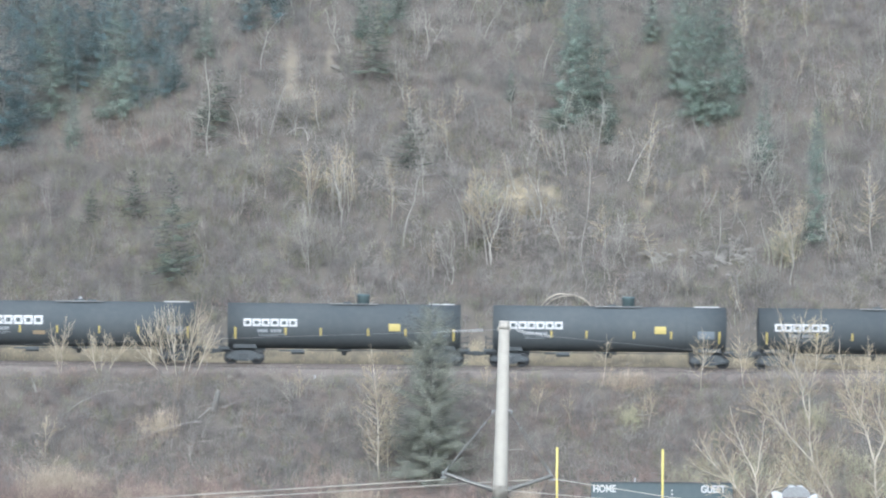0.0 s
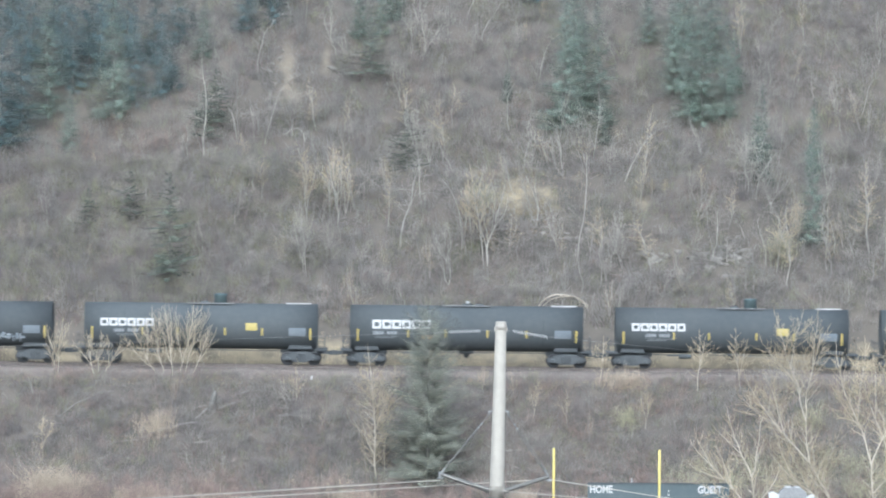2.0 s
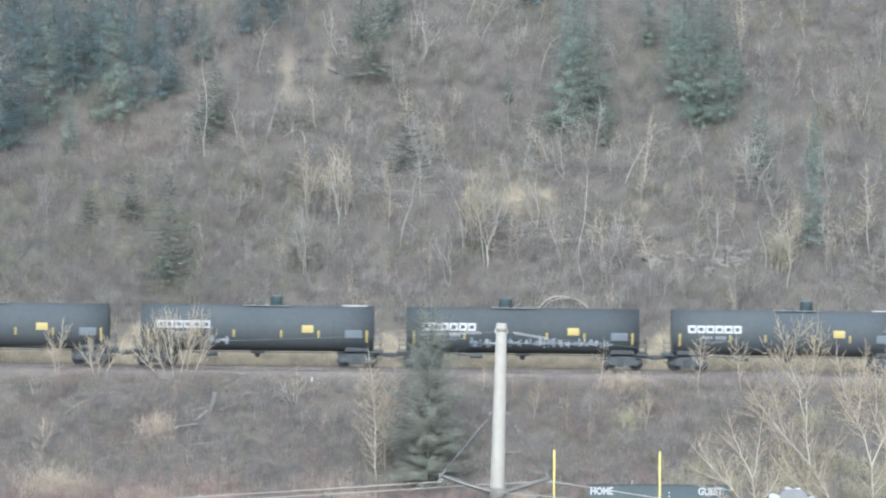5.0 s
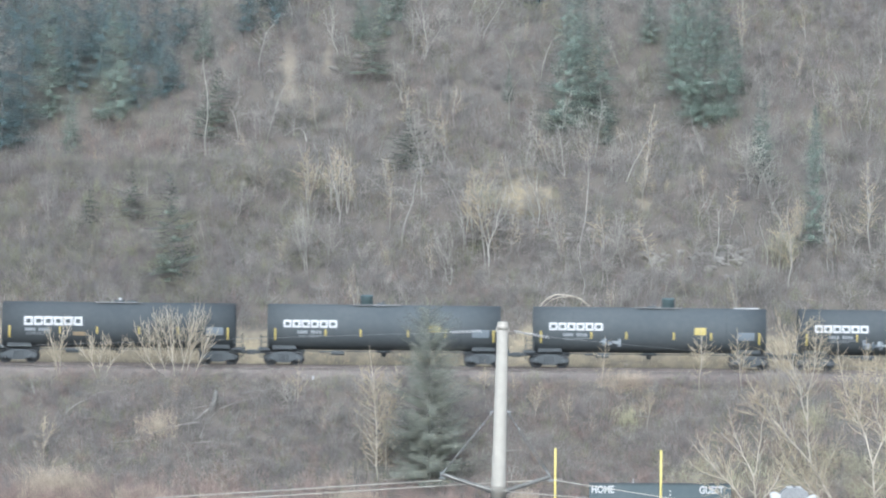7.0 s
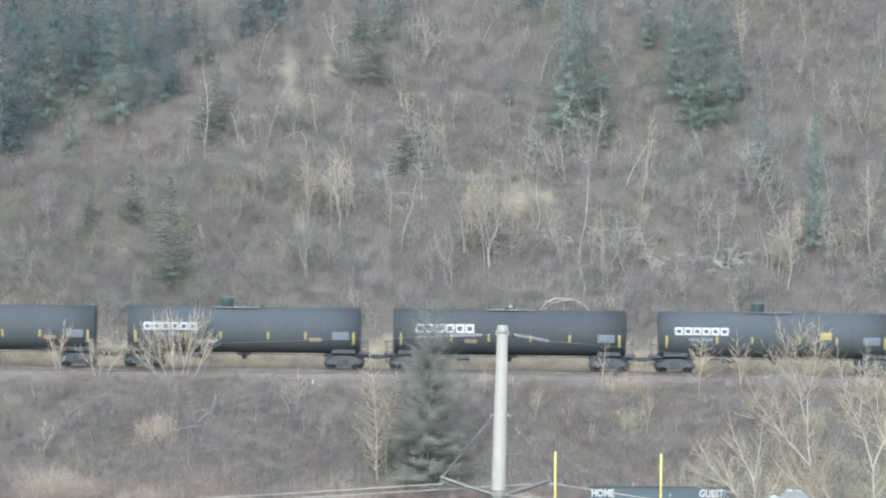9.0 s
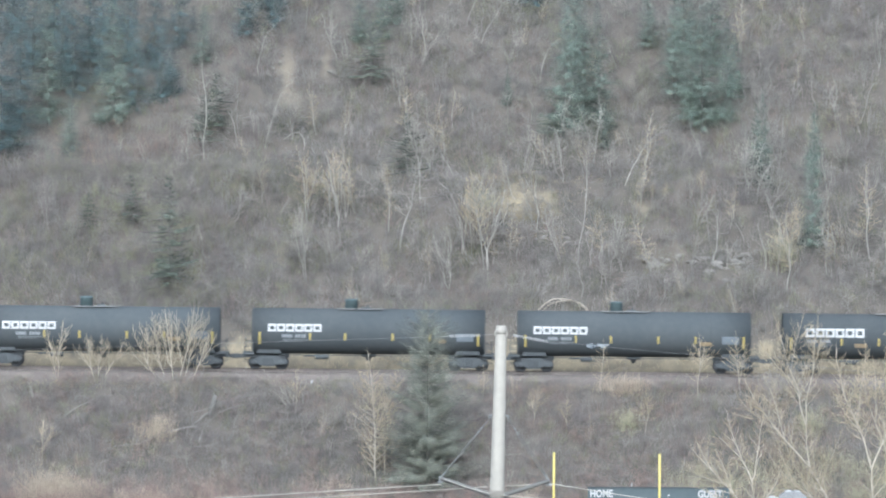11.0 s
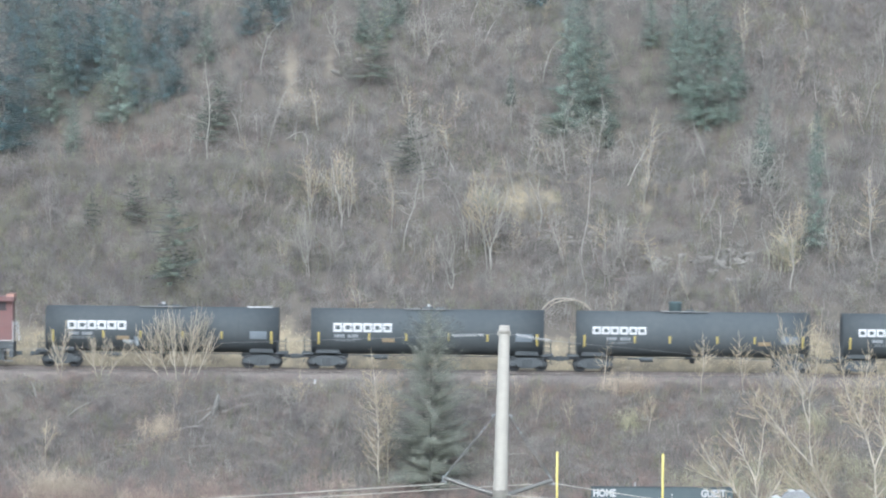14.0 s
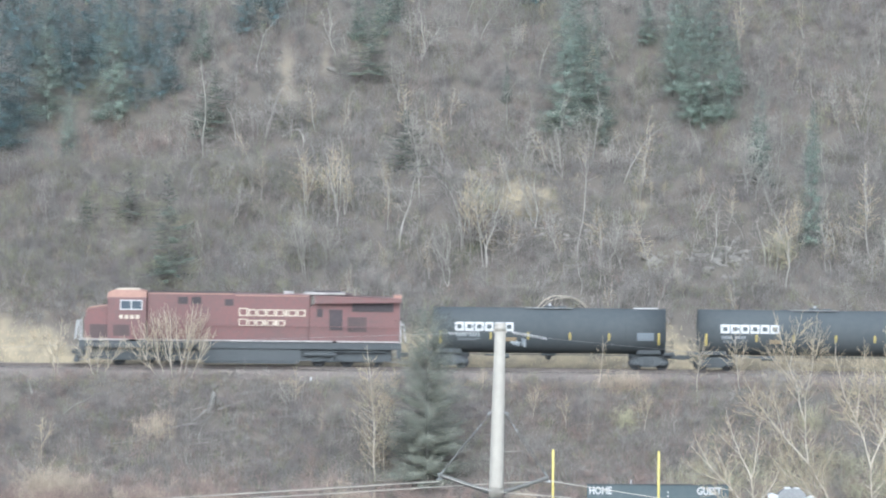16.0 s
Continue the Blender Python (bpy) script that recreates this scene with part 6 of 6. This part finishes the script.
log(((-27.4, 444.2, 0.2), (-27.8, 445.4, 0.5)), 0.12, "pale washed-out log at the embankment's top")
log(((0.9, 441.4, 0.7), (-1.1, 442.2, 0.8)), 0.05, "thin pale fallen branch on the embankment")
log(((-8.9, 442.2, 0.9), (-7.7, 441.0, 0.7), (-6.9, 441.0, 0.8)), 0.05, "bent pale fallen branch on the embankment")
log(((13.0, 478.0, 0.4), (11.2, 477.0, 0.6), (10.2, 477.4, 0.4)), 0.05, "thin pale fallen trunk on the hillside")
log(((-14.8, 477.2, 0.00), (-14.9, 477.2, 1.20), (-15.05, 477.2, 2.33), (-15.25, 477.2, 3.00), (-15.5, 477.2, 3.38)), 0.062, "bent pale broken trunk on the hillside", "bent_trunk", M_BARK)
log(((-13.25, 477.2, 0.00), (-13.3, 477.2, 1.35), (-13.5, 477.2, 2.17), (-13.9, 477.2, 2.62), (-14.5, 477.2, 2.78)), 0.062, "bowed pale broken trunk on the hillside", "bent_trunk", M_BARK)
log(((-9.9, 476.4, 0.00), (-10.0, 476.4, 0.83), (-10.3, 476.4, 1.35), (-10.8, 476.4, 1.50), (-11.5, 476.4, 1.12)), 0.062, "drooping pale broken trunk on the hillside", "bent_trunk", M_BARK)

lr = random.Random(31)
for i in range(26):
    x, y = lr.uniform(-32, 14), lr.uniform(436.5, 444.5)
    a, ln = lr.uniform(-0.8, 0.8), lr.uniform(0.5, 1.7)
    log(((x, y, 0.55), (x + ln * math.cos(a), y + ln * math.sin(a) * 0.5, 0.8)), lr.uniform(0.03, 0.055), "short weathered pale stick lying on the embankment brush", "fallen_branch")


def stump(x, y, h, r):
    bm = bmesh.new()
    lathe(bm, [(-0.2, r * 1.3), (0.1, r), (h * 0.7, r * 0.85), (h, r * 0.55)], "Z", 9)
    for v in bm.verts:
        v.co.x += 0.06 * noise.noise(v.co * 2.0)
        v.co.z += 0.15 * noise.noise(v.co * 3.0 + Vector((5, 0, 0))) * (v.co.z > 0.5)
    ob = part("tree_stump", bm, M_TRUNK, None, "grey weathered broken stump on the embankment")
    ob["category"] = "stump"
    ob.matrix_basis = pose(x, y, float(ground_z(x, y)), 0, 12, 0)


stump(-15.4, 442.9, 1.35, 0.22)


def marker():
    """A small white marker that stands in the ballast's edge."""
    bm = bmesh.new()
    box(bm, -0.07, 0.07, -0.04, 0.04, -0.2, 0.28, 0.02)
    ob = part("track_marker", bm, M_WHITE, None, "small white marker post beside the track")
    ob["category"] = "marker post"
    ob.matrix_basis = pose(-8.75, 446.4, float(ground_z(-8.75, 446.4)), 0, 8, 0)


marker()

# yellow-green early leafing shrubs
for cx, cy, n, h in ((12.4, 442.6, 26, 1.3), (24.6, 441.6, 30, 1.8), (-9.6, 468.0, 20, 1.2), (3.2, 468.5, 26, 1.4), (23.8, 464.2, 30, 2.0), (28.2, 479.0, 16, 1.2)):
    r = np.random.RandomState(int(cx * 10) + 900)
    x, y = r.normal(cx, 0.45, n), r.normal(cy, 0.4, n)
    thicket("leafing_shrub", "yellow-green budding shrub among bare brush", M_LEAFING, int(cx * 10) + 901, (x, y), h * r.uniform(0.5, 1.1, n), 6, 0.35, 0.018, 3)

motions()
